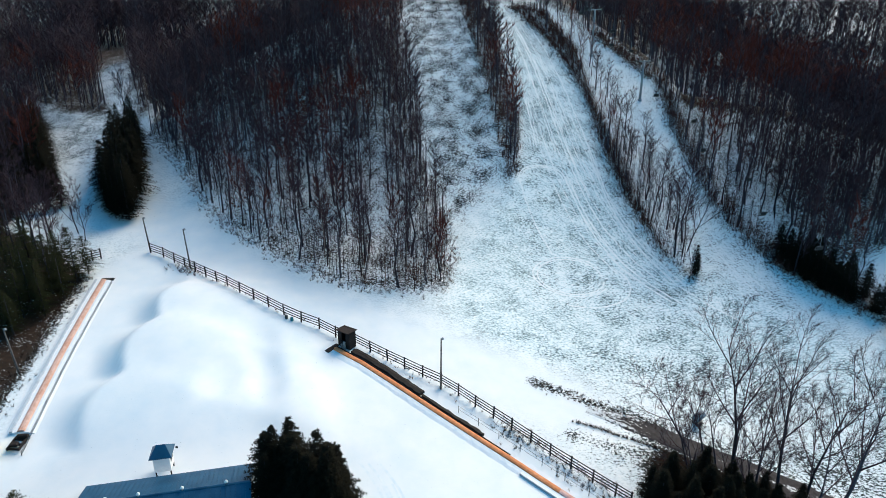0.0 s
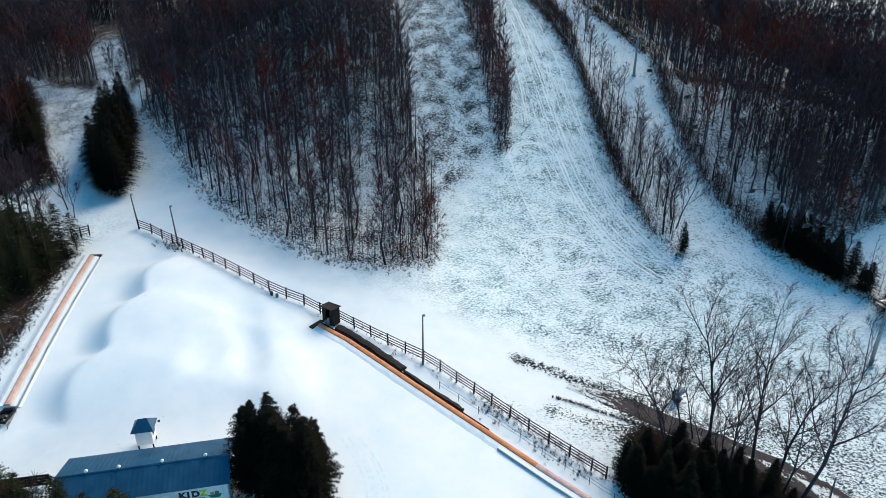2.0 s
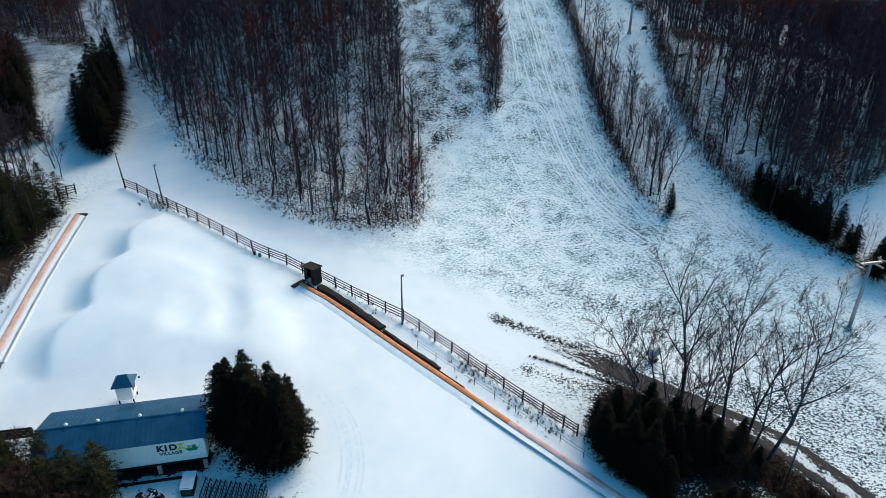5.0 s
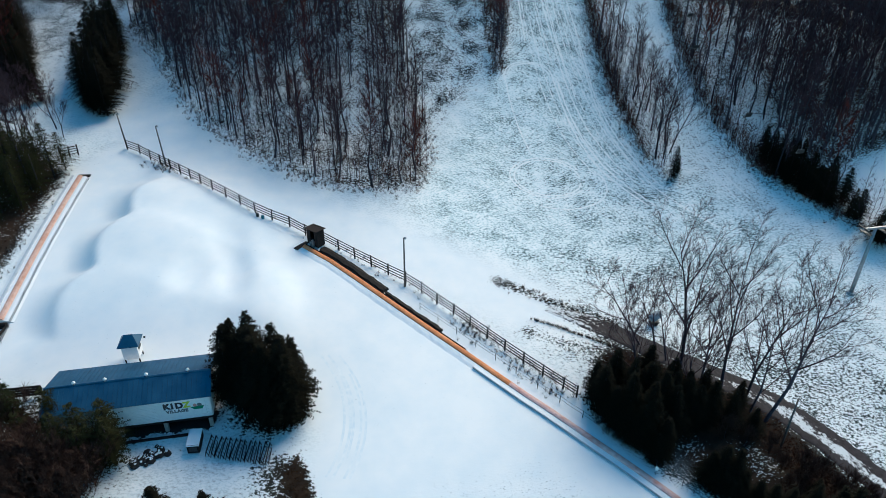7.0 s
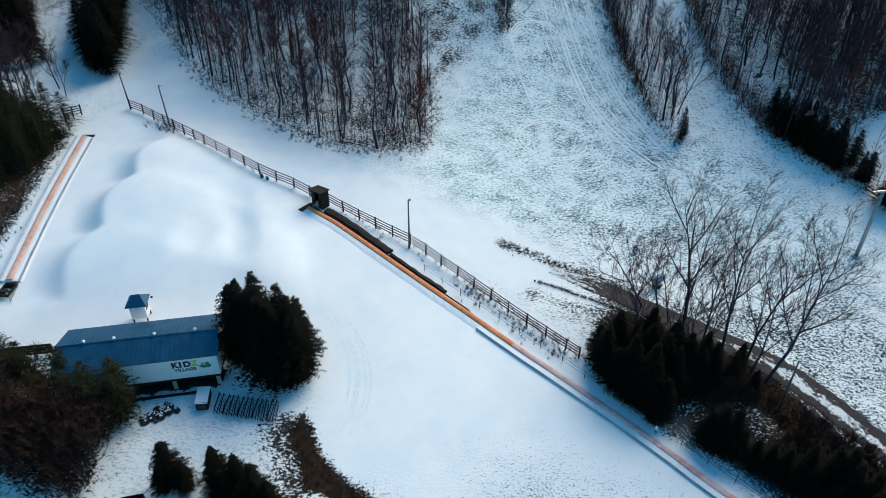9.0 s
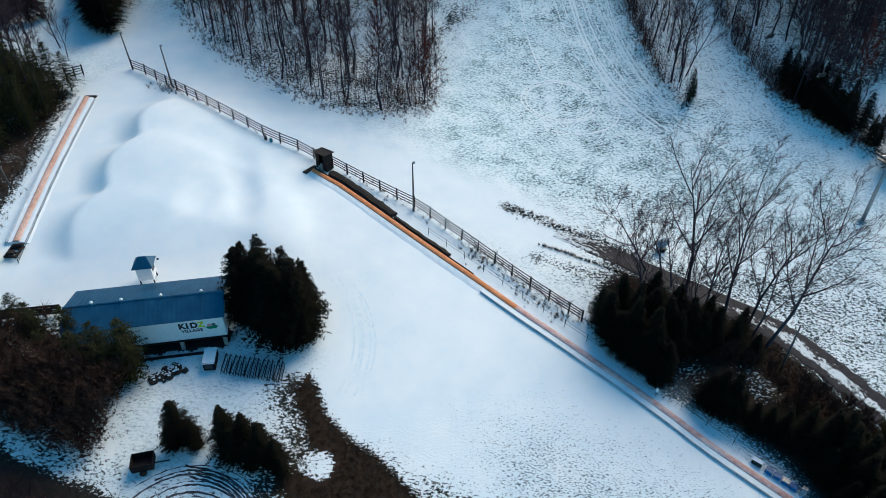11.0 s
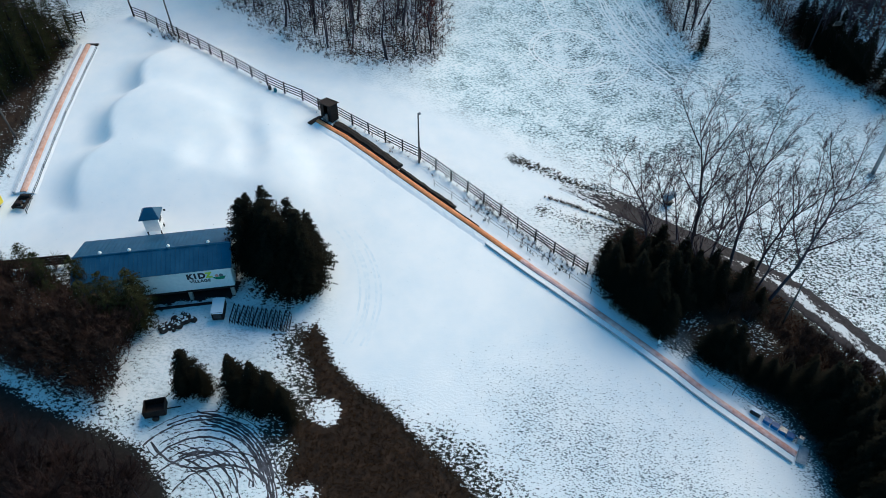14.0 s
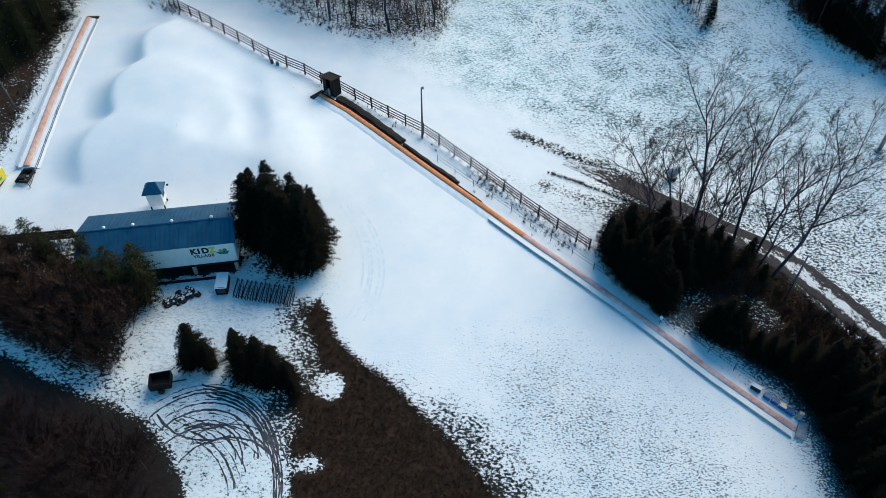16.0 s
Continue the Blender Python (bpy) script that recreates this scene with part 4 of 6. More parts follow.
for k, (x, y, h) in zip(spruce_kinds + pine_kinds, ((-61.6, 100.8, 8.0), (55.2, 92.4, 5.0), (57.8, 90.2, 4.6), (60.6, 82.4, 4.4), (-56.6, 62.0, 6.0), (-60.4, 72.0, 7.6))):
    k.matrix_basis = at_ground(x, y)
    k.scale = (h / 8,) * 3

# ---- single bare trees ----
big = [(29.9, 54.3, 16.2, -0.13), (33.6, 52.0, 15.2, 0.04), (35.4, 50.4, 13.6, 0.08), (37.2, 48.8, 16.4, 0.24), (26.4, 57.6, 10.6, -0.52), (28.0, 57.2, 9.4, -0.20), (24.4, 48.6, 9.6, -0.05), (26.6, 49.6, 10.4, 0.05), (28.6, 48.4, 9.6, -0.08), (31.2, 50.6, 9.0, -0.1), (31.5, 52.4, 11.5, 0.06), (25.4, 54.0, 8.0, -0.25), (36.0, 49.8, 11.0, 0.05), (28.8, 55.6, 8.6, -0.28)]
for i, (x, y, h, lean) in enumerate(big):
    t = make_forked_tree("roadside_tree", "large leafless roadside tree with forked grey limbs" if h > 11 else "slim leafless tree beside the gravel road", 100 + i, h, lean, limbs=9 if h > 11 else 6)
    t.matrix_basis = at_ground(x, y, 12.0 * (i % 3 - 1))
    tagged(t, group="roadside trees")
for i, (x, y, h, lean) in enumerate([(36.1, 94.4, 12.5, 0.0), (38.4, 95.6, 9.0, 0.15), (34.6, 103, 10.5, -0.08), (-53.5, 84, 7.0, 0.0), (-62.0, 132.0, 9.0, 0.0), (-64.6, 134.4, 9.5, 0.1), (-66.4, 102.0, 8.0, 0.15), (-68.4, 98.0, 8.6, -0.1), (-56.5, 88.5, 8.5, -0.1), (-59.5, 93.0, 8.0, 0.0), (-52.4, 89.5, 6.0, 0.1), (-51.4, 80.8, 5.5, 0.05), (-54.6, 92.0, 8.0, 0.1), (-57.0, 84.6, 9.0, 0.0), (-60.4, 88.6, 9.0, -0.05)]):
    t = make_forked_tree("edge_tree", "leafless spreading tree at the edge of a ski run", 120 + i, h, lean, limbs=7)
    t.matrix_basis = at_ground(x, y, 40.0 * i)
shrub_kinds = [make_bare_tree("bare_shrub", "dense leafless brown shrub in front of the lodge", 140 + i, 4.0, 0.60, 40, 2000, BARK, SHRUB, low=0.03, thick=0.012, sub=2, fine=(0.09, 0.22), width=0.016) for i in range(5)]
r14 = random.Random(14)
for i, (x, y, h) in enumerate([(-24.6, 36.4, 3.8), (-27.2, 36.2, 4.2), (-29.6, 36.8, 4.4), (-26.0, 34.0, 3.8), (-28.8, 34.2, 4.0), (-31.8, 36.0, 4.2), (-24.6, 34.2, 3.2), (-33.8, 37.8, 4.2), (-31.4, 34.2, 3.4), (-25.4, 35.2, 3.6), (-28.0, 32.8, 3.4), (-30.4, 35.2, 3.8), (-36.0, 37.0, 4.0), (-34.4, 35.6, 3.6),
                               (-24.6, 32.4, 2.8), (-26.2, 32.2, 3.0), (-30.2, 33.0, 3.0), (-32.6, 34.8, 3.2), (-37.6, 38.6, 4.0), (-40.0, 39.6, 4.2), (-38.4, 36.6, 3.4), (-35.8, 39.8, 4.0), (-42.6, 41.2, 4.2), (-25.2, 38.4, 3.4), (-30.6, 38.4, 4.0), (-33.0, 40.2, 4.0), (-27.6, 34.8, 4.0), (-29.4, 35.8, 4.0), (-45.4, 42.6, 4.0), (-41.0, 37.4, 3.4), (-33.4, 33.6, 2.6), (-36.4, 35.2, 3.0), (-39.6, 36.0, 3.0), (-31.0, 32.6, 2.2), (-33.6, 35.0, 4.2), (-36.4, 36.2, 4.6), (-39.0, 37.6, 4.6), (-29.8, 34.4, 4.0), (-42.0, 39.2, 4.6), (-35.0, 34.8, 2.6), (-32.2, 33.2, 2.4), (-29.4, 32.0, 2.2), (-27.0, 31.3, 2.2), (-24.8, 31.1, 1.8), (-25.8, 31.6, 2.4), (-37.6, 35.2, 2.8), (-40.4, 36.4, 3.0)]):
    m = at_ground(x, y, r14.uniform(0, 360))
    if i < 5:
        t = shrub_kinds[i]
        t.matrix_basis = m
        tagged(t, category="shrub", group="shrubs by the lodge")
    else:
        t = copy_thing(shrub_kinds[i % 5], m)
    t.scale = (h / 4 * r14.uniform(0.95, 1.2), h / 4 * r14.uniform(0.95, 1.2), h / 4)
park_kinds = [make_bare_tree("bare_tree", "wide leafless brown tree beside the car park", 160 + i, 5.6, 0.62, 46, 3600, BARK, PARK_TWIGS, low=0.06, thick=0.012, sub=2, fine=(0.07, 0.18), width=0.016) for i in range(4)]
for i, (x, y, h) in enumerate([(-20.2, 21.6, 5.6), (-23.0, 20.0, 6.2), (-26.0, 22.4, 5.6), (-18.2, 18.6, 5.4), (-28.6, 24.4, 5.2), (-23.4, 23.6, 4.8), (-21.4, 17.4, 6.0), (-19.2, 23.6, 3.6), (-31.0, 22.4, 5.0)]):
    m = at_ground(x, y, r14.uniform(0, 360))
    if i < 4:
        t = park_kinds[i]
        t.matrix_basis = m
        tagged(t, category="tree", group="trees by the car park")
    else:
        t = copy_thing(park_kinds[i % 4], m)
    t.scale = (h / 5.6,) * 3


for i, (x, y, h) in enumerate([(38.2, 41.8, 2.6), (40.0, 42.2, 2.6), (41.6, 40.6, 3.0), (40.2, 40.2, 2.8), (42.4, 38.8, 3.0), (38.8, 43.4, 2.2), (43.4, 40.2, 2.4), (36.6, 43.0, 1.8), (36.0, 44.6, 2.2), (34.0, 45.4, 2.2), (32.2, 46.2, 2.4), (43.6, 36.4, 2.8), (44.6, 38.4, 2.2), (46.0, 34.8, 2.4), (46.4, 31.4, 2.8), (45.4, 29.4, 3.0), (44.4, 31.6, 2.8), (46.8, 28.4, 2.6), (37.6, 40.6, 2.2), (36.2, 40.8, 1.8)]):
    t = tagged(copy_thing(shrub_kinds[i % 5], at_ground(x, y, r14.uniform(0, 360))), "leafless brown shrub on the bank by the road", group="shrubs by the road")
    t.scale = (h / 4 * 0.9, h / 4 * 0.9, h / 4)
golden = make_bare_tree("bare_shrub", "golden brown shrub on the bank by the road", 150, 4.0, 0.5, 40, 2400, BARK, GOLDEN, low=0.03, thick=0.012, sub=2, fine=(0.09, 0.2), width=0.016)
golden.matrix_basis = at_ground(44.0, 37.4)
tagged(golden, category="shrub", group="golden shrubs by the road")
for x, y, k in ((44.8, 35.4, 0.9), (45.4, 33.2, 1.0), (44.2, 34.0, 0.8)):
    copy_thing(golden, at_ground(x, y, 70 * x)).scale = (k, k, k)


# ---- undergrowth and dead grass ----
def tuft(seed, n, h, w):
    r, s = random.Random(seed), Shape()
    for _ in range(n):
        a, k = r.uniform(0, 6.28), r.uniform(0.2, 1)
        s.spike((0.25 * h * k * math.cos(a), 0.25 * h * k * math.sin(a), -0.05), (0.7 * h * k * math.cos(a), 0.7 * h * k * math.sin(a), h * r.uniform(0.6, 1.1)), w)
    return s


def turf_tuft(seed, n, h, w):
    """Short matted grass."""
    r, s = random.Random(seed), Shape()
    for _ in range(n):
        a, b, k = r.uniform(0, 6.28), r.uniform(0, 6.28), r.uniform(0, 0.24)
        p = Vector((k * math.cos(a), k * math.sin(a), -0.03))
        s.blade(p, p + Vector((math.cos(b) * 0.9, math.sin(b) * 0.9, r.uniform(0.25, 1.0))) * h * r.uniform(0.6, 1.2), w)
    return s


def along(line, gap, width, seed):
    r, out = random.Random(seed), []
    for (ax, ay), (bx, by) in zip(line, line[1:]):
        n = max(1, int(math.hypot(bx - ax, by - ay) / gap))
        for k in range(n):
            f = (k + r.random()) / n
            out.append((ax + (bx - ax) * f + r.gauss(0, width), ay + (by - ay) * f + r.gauss(0, width)))
    return out


FENCE_LINE = [(-41.8, 86.8), (-39.6, 85.8), (-36.9, 84.0), (-34.1, 82.0), (-30.7, 79.4), (-26.6, 76.2), (-22.7, 74.0), (-19.0, 72.1), (-15.2, 71.0), (-13.0, 69.9), (-11.1, 69.35), (-9.0, 68.2), (-6.84, 67.0), (-4.8, 65.9), (-2.6, 64.7), (-0.25, 63.5), (1.25, 62.5), (2.5, 61.3), (4.5, 59.8), (9.97, 55.3), (11.8, 53.75), (13.6, 52.4), (15.55, 50.95), (18.0, 49.2)]
edge_spots = along(WOOD_MIDDLE[1:12], 0.075, 0.7, 11) + along(TREE_ISLAND[:7], 0.08, 0.9, 12) + along(TREE_ISLAND[8:] + TREE_ISLAND[:1], 0.4, 0.6, 13) + along(TREE_STRIP[:5], 0.35, 0.5, 14) + along(TREE_STRIP[7:], 0.35, 0.6, 16) + along(WOOD_RIGHT[2:11], 0.09, 0.8, 15)
edge_spots += scatter(BRUSH_RUN, 0.95, 17, 0, 0.45) + scatter(WOOD_MIDDLE, 1.8, 18, 1, 0.6)
r18 = random.Random(18)


def stems(seed, n, h):
    """A clump of thin upright stems with side twigs."""
    r, s = random.Random(seed), Shape()
    for _ in range(n):
        a, k = r.uniform(0, 6.28), r.uniform(0.0, 0.7)
        p = Vector((k * math.cos(a), k * math.sin(a), -0.1))
        tip = p * 1.6 + Vector((r.gauss(0, 0.18), r.gauss(0, 0.18), h * r.uniform(0.55, 1.1)))
        s.spike(p, tip, 0.022)
        for _ in range(7):
            q = p.lerp(tip, r.uniform(0.25, 0.95))
            s.blade(q, q + Vector((r.gauss(0, 0.22), r.gauss(0, 0.22), r.uniform(0.1, 0.5))) * h * 0.28, 0.013)
    return s


def band(poly, gap, seed, deep, keep, top=176):
    pts = scatter(poly, gap, seed, 0.0, keep)
    d = inside(poly, np.array([p[0] for p in pts]), np.array([p[1] for p in pts]))
    return [p for p, k in zip(pts, d) if k < deep and p[1] < top]


thicket_spots = band(TREE_STRIP, 0.85, 51, 9, 0.9) + [p for p in band(TREE_ISLAND, 0.62, 52, 2.8, 0.9) if p[0] < 33.5 + (110 - p[1]) * 0.11 or p[1] > 150]
thicket_spots += [p for p in band(WOOD_MIDDLE, 1.0, 53, 4.5, 0.6) if p[0] > -6 and p[1] > 84] + [p for p in scatter(WOOD_MIDDLE, 1.2, 54, 1, 0.55) if 1.9 < abs(p[0] + 8.5 + 0.09 * (p[1] - 85)) < 4.2 and p[1] < 150]
thicket_spots += [p for p in band(WOOD_RIGHT, 0.7, 55, 2.8, 0.85, 160) if p[0] < 60]
joined("thicket", "dense russet brush and saplings along the runs", "thicket", [stems(240 + i, 13, 2.1) for i in range(5)], [(x, y, r18.uniform(0.5, 1.25)) for x, y in thicket_spots], THICKET_TWIGS, 56)
joined("low_brush", "low dark brush on the overgrown run", "brush", [stems(250 + i, 12, 0.75) for i in range(4)], [(x, y, r18.uniform(0.4, 1.2)) for x, y in scatter(BRUSH_RUN, 0.9, 57, 0.5, 0.9) if y < 174 and clumps(x, y) > r18.uniform(-0.9, 0.7)], DARK_BRUSH, 58)
joined("undergrowth", "dry brown brush along the edges of the woods", "undergrowth", [tuft(200 + i, 30, 0.8, 0.007) for i in range(5)], [(x, y, r18.uniform(0.2, 0.8)) for x, y in edge_spots if y < 175 and x < 90], SHRUB, 19)
bank_spots = along(FENCE_LINE[9:], 0.35, 0.5, 21) + along(FENCE_LINE[2:9], 0.8, 0.3, 22) + along([(-45.2, 50), (-46.4, 64), (-47.6, 80)], 0.07, 0.7, 23) + along([(11.3, 65.4), (14, 64.3), (16.6, 63.2), (20.4, 61.7), (24.8, 60.0)], 0.085, 0.55, 24) + scatter(SPRUCE_BANK, 0.7, 31, 0, 0.8) + along([(37, 31), (35.4, 36.4), (31, 38.8), (25, 41.8), (21.6, 45)], 0.25, 0.5, 25)
bank_spots += scatter([(14.5, 51.2), (20.5, 46.8), (22, 47.6), (19.6, 50.4), (16, 52.4)], 0.4, 34, 0, 0.75) + along([(14.3, 59.7), (17.2, 58.9), (20.3, 57.8), (23.0, 56.9)], 0.06, 0.10, 32) + [(x, y) for x, y in scatter([(16.4, 57.4), (20.2, 57.2), (22.6, 55.6), (20.6, 53.6), (17.6, 55.2)], 0.5, 33, 0, 0.8)]
brush_spots = [(6.4, 57.6), (7.4, 57.0), (8.2, 56.2), (9.2, 55.2), (11.4, 53.4), (12.6, 52.2), (14.2, 51.0), (15.4, 50.0), (-36.6, 83.4), (-35.4, 82.6), (-34.6, 82.0), (-33.6, 81.4)]
joined("bank_weeds", "dry weeds and low brush on the snowy banks", "weeds", [tuft(210 + i, 15, 0.42, 0.012) for i in range(4)], [(x, y, r18.uniform(0.35, 1.1)) for x, y in bank_spots], SHRUB, 26)
grass_spots = scatter(BANK, 0.27, 27, 0.0, 0.95)
bare = [math.hypot(x + 5.8, (y - 31.7) * 0.9) > 1.5 and math.hypot((x + 6.5) * 0.7, y - 25) > 1.1 for x, y in grass_spots]
grass_spots = [p for p, b in zip(grass_spots, bare) if b]
joined("dead_grass", "brown dead grass on the bare banks", "grass", [turf_tuft(220 + i, 14, 0.22, 0.022) for i in range(4)], [(x, y, r18.uniform(0.6, 1.3)) for x, y in grass_spots if y > 8], GRASS, 29)
joined("verge_grass", "rusty dead grass on the roadside bank", "grass", [turf_tuft(224 + i, 13, 0.42, 0.02) for i in range(4)], [(x, y, r18.uniform(0.6, 1.3)) for x, y in scatter(VERGE, 0.30, 28, 0.2, 0.95)], VERGE_GRASS, 30)


# ---- long strips that follow the land ----
def resample(line, step):
    out, left = [line[0]], 0.0
    for (ax, ay), (bx, by) in zip(line, line[1:]):
        d = math.hypot(bx - ax, by - ay)
        s = step - left
        while s <= d:
            out.append((ax + (bx - ax) * s / d, ay + (by - ay) * s / d))
            s += step
        left = d - (s - step)
    if math.dist(out[-1], line[-1]) > step * 0.3:
        out.append(line[-1])
    return out


def strip(line, profile, base=(0, 0, 0), step=1.0, level=None, wave=0.0, seed=0, taper=0.0):
    """A long body with one cross-section: profile rows are (side offset, height over the land)."""
    r = random.Random(seed)
    pts, s = resample(line, step), Shape()
    n = len(profile)
    for i, (x, y) in enumerate(pts):
        (ax, ay), (bx, by) = pts[max(i - 1, 0)], pts[min(i + 1, len(pts) - 1)]
        d = math.hypot(bx - ax, by - ay)
        nx, ny = (by - ay) / d, -(bx - ax) / d
        for o, z in profile:
            o = (o + r.uniform(-wave, wave)) * (min(1.0, 0.12 + i * step / taper) * (1 + 0.36 * min(1.0, max(0.0, (i * step - 12) / 20))) if taper else 1.0)
            px_, py_ = x + nx * o, y + ny * o
            g = ground_at(x, y) if level is None else ground_at(px_, py_)
            s.v.append((px_ - base[0], py_ - base[1], g + z - base[2]))
    for i in range(len(pts) - 1):
        for k in range(n):
            a, b = i * n, (i + 1) * n
            s.f.append((a + k, a + (k + 1) % n, b + (k + 1) % n, b + k))
    s.f += [tuple(reversed(range(n))), tuple((len(pts) - 1) * n + k for k in range(n))]
    return s


def rounded(line, times=3):
    """Corner cutting, so that a way bends evenly."""
    for _ in range(times):
        out = [line[0]]
        for (ax, ay), (bx, by) in zip(line, line[1:]):
            out += [(ax * 0.75 + bx * 0.25, ay * 0.75 + by * 0.25), (ax * 0.25 + bx * 0.75, ay * 0.25 + by * 0.75)]
        line = out + [line[-1]]
    return line


def draped(line, width, lift, name, mat, label, category, kind="structure", wave=0.1, seed=0, step=0.7, rows=4):
    if rows > 4:
        prof = [(-width / 2 + width * k / rows, lift if 0 < k < rows else -0.10) for k in range(rows + 1)] + [(width / 2, -0.25), (-width / 2, -0.25)]
        return tagged(new(name, strip(line, prof, step=step, level=1, wave=wave, seed=seed, taper=9.0).mesh(name, mat, True)), label, category, kind=kind)
    prof = [(-width / 2 + width * k / rows, lift) for k in range(rows + 1)] + [(width / 2, -0.25), (-width / 2, -0.25)]
    return tagged(new(name, strip(line, prof, step=step, level=1, wave=wave, seed=seed).mesh(name, mat, rows > 1)), label, category, kind=kind)


joined("fence_brush", "dry tangled brush growing at the foot of the fence", "brush", [tuft(230 + i, 60, 0.8, 0.006) for i in range(3)], [(x + r18.gauss(0, 0.8), y + r18.gauss(0, 0.6), r18.uniform(0.2, 0.6)) for x, y in brush_spots for _ in range(22)], SHRUB, 33)


# road
def road_material():
    m, t, b = material("wet_gravel_road", 0.6)
    co = t.nodes.new("ShaderNodeTexCoord").outputs["Object"]
    lane = t.nodes.new("ShaderNodeAttribute")
    lane.attribute_name = "lane"
    run = t.nodes.new("ShaderNodeAttribute")
    run.attribute_name = "run"
    tar = ramp(t, noise_of(t, 2.2, 5, 0.6, co), [(0.3, (0.014, 0.013, 0.017)), (0.7, (0.038, 0.034, 0.043))])
    # streaks along the wheel tracks
    where = t.nodes.new("ShaderNodeCombineXYZ")
    t.links.new(calc(t, "MULTIPLY", lane.outputs["Fac"], 3.2), where.inputs[0])
    t.links.new(calc(t, "MULTIPLY", run.outputs["Fac"], 0.28), where.inputs[1])
    streak = calc(t, "ADD", calc(t, "MULTIPLY", noise_of(t, 1.6, 5, 0.62, where.outputs[0]), 0.6), calc(t, "MULTIPLY", noise_of(t, 3.4, 4, 0.6, co), 0.4))
    middle = calc(t, "SUBTRACT", 1.0, span(t, calc(t, "ABSOLUTE", calc(t, "SUBTRACT", lane.outputs["Fac"], 0.0)), 0.02, 0.34))
    lower = calc(t, "MULTIPLY", span(t, run.outputs["Fac"], 13.0, 30.0), middle)
    upper = calc(t, "SUBTRACT", 1.0, span(t, run.outputs["Fac"], 0.0, 15.0))
    edge = span(t, calc(t, "ABSOLUTE", lane.outputs["Fac"]), 0.38, 0.5)
    amount = calc(t, "ADD", calc(t, "MULTIPLY", lower, 0.22), calc(t, "ADD", calc(t, "MULTIPLY", upper, 0.27), calc(t, "MULTIPLY", edge, 0.12)))
    snow = calc(t, "MULTIPLY", span(t, calc(t, "ADD", streak, amount), 0.63, 0.73), 0.9)
    t.links.new(blend(t, snow, tar, (0.74, 0.77, 0.80)), b.inputs["Base Color"])
    b.inputs["Specular IOR Level"].default_value = 0.1
    bump(t, b, noise_of(t, 6.0, 4, 0.6, co), 0.4, 0.05)
    return m


GRAVEL = road_material()
road_way = rounded([(13.6, 62.5), (16.5, 61.7)] + ROAD_LINE[3:])
road = draped(road_way, 3.1, 0.05, "road", GRAVEL, "wet gravel road with streaks of slush", "road", wave=0.14, seed=3, step=0.5, rows=9)
across = [-0.5 + k / 9 for k in range(10)] + [0.5, -0.5]
count = len(road.data.vertices) // len(across)
for n, v in enumerate(road.data.vertices):
    v.co.z -= 0.14 * max(0.0, 1 - n / len(across) / 9)     # it comes out from under the snow
road.data.attributes.new("lane", "FLOAT", "POINT").data.foreach_set("value", np.tile(across, count).astype(np.float32))
road.data.attributes.new("run", "FLOAT", "POINT").data.foreach_set("value", np.repeat(np.arange(count) * 0.5, len(across)).astype(np.float32))

# tracks on the runs
PACKED = plain("fresh_track_snow", (0.76, 0.81, 0.84), (0.87, 0.89, 0.90), 3.0, 0.6, 0, 0.2)


def arc(cx, cy, rx, ry, a0, a1, n=30):
    return [(cx + rx * math.cos(radians(a0 + (a1 - a0) * k / n)), cy + ry * math.sin(radians(a0 + (a1 - a0) * k / n))) for k in range(n + 1)]


tracks = [arc(19.0, 89.0, 5.6, 4.6, 30, 330), arc(19.0, 89.0, 5.0, 4.1, 10, 350), arc(20.0, 88.0, 7.6, 6.0, 250, 400), arc(17.6, 112.0, 4.2, 3.4, -10, 190), arc(17.6, 112.0, 3.7, 3.0, 0, 180),
          [(13.4, 112), (14.2, 106), (15.6, 99), (17.0, 94)], [(21.8, 112), (23.2, 104), (25.0, 97), (28.0, 90), (33, 84)], [(22.4, 112), (23.9, 104), (25.8, 97), (29.0, 90), (34, 84)],
          [(15.0, 165), (18.0, 150), (20.4, 135), (22.4, 120), (24.4, 108), (27.6, 97), (32, 89)], [(15.5, 165), (18.5, 150), (21.0, 135), (23.0, 120), (25.2, 108)],
          [(20, 160), (23.5, 145), (26.0, 130), (27.6, 118), (28.8, 106), (31.5, 97), (36, 88)], [(12, 160), (15.0, 145), (16.4, 132), (17.4, 120)], [(27.0, 120), (28.3, 106), (31.0, 96), (35, 87), (42, 80)],
          [(43, 108), (43.4, 100), (44.4, 94), (48, 86)], [(42.4, 106), (42.6, 99), (43.4, 93), (46.5, 85)]]
rt = random.Random(44)
for o in (-4.6, -3.4, -2.1, -1.5, 1.2, 2.4, 3.1, 4.4):
    k = rt.randrange(0, 3)
    tracks.append([(x + o * (1.15 - 0.004 * (y - 60)) + rt.uniform(-0.3, 0.3), y) for x, y in [(15.0, 165), (18.0, 150), (20.4, 135), (22.4, 120), (24.4, 108), (27.6, 97), (32, 89)][k:]])
for i, line in enumerate(tracks):
    draped(rounded(line, 2) if len(line) < 12 else line, 0.22 if i < 15 else 0.13, 0.015 if i < 15 else 0.008, "ski_track", PACKED, "packed white track in thin snow on the run", "track", wave=0.07, seed=30 + i, step=0.5, rows=1)
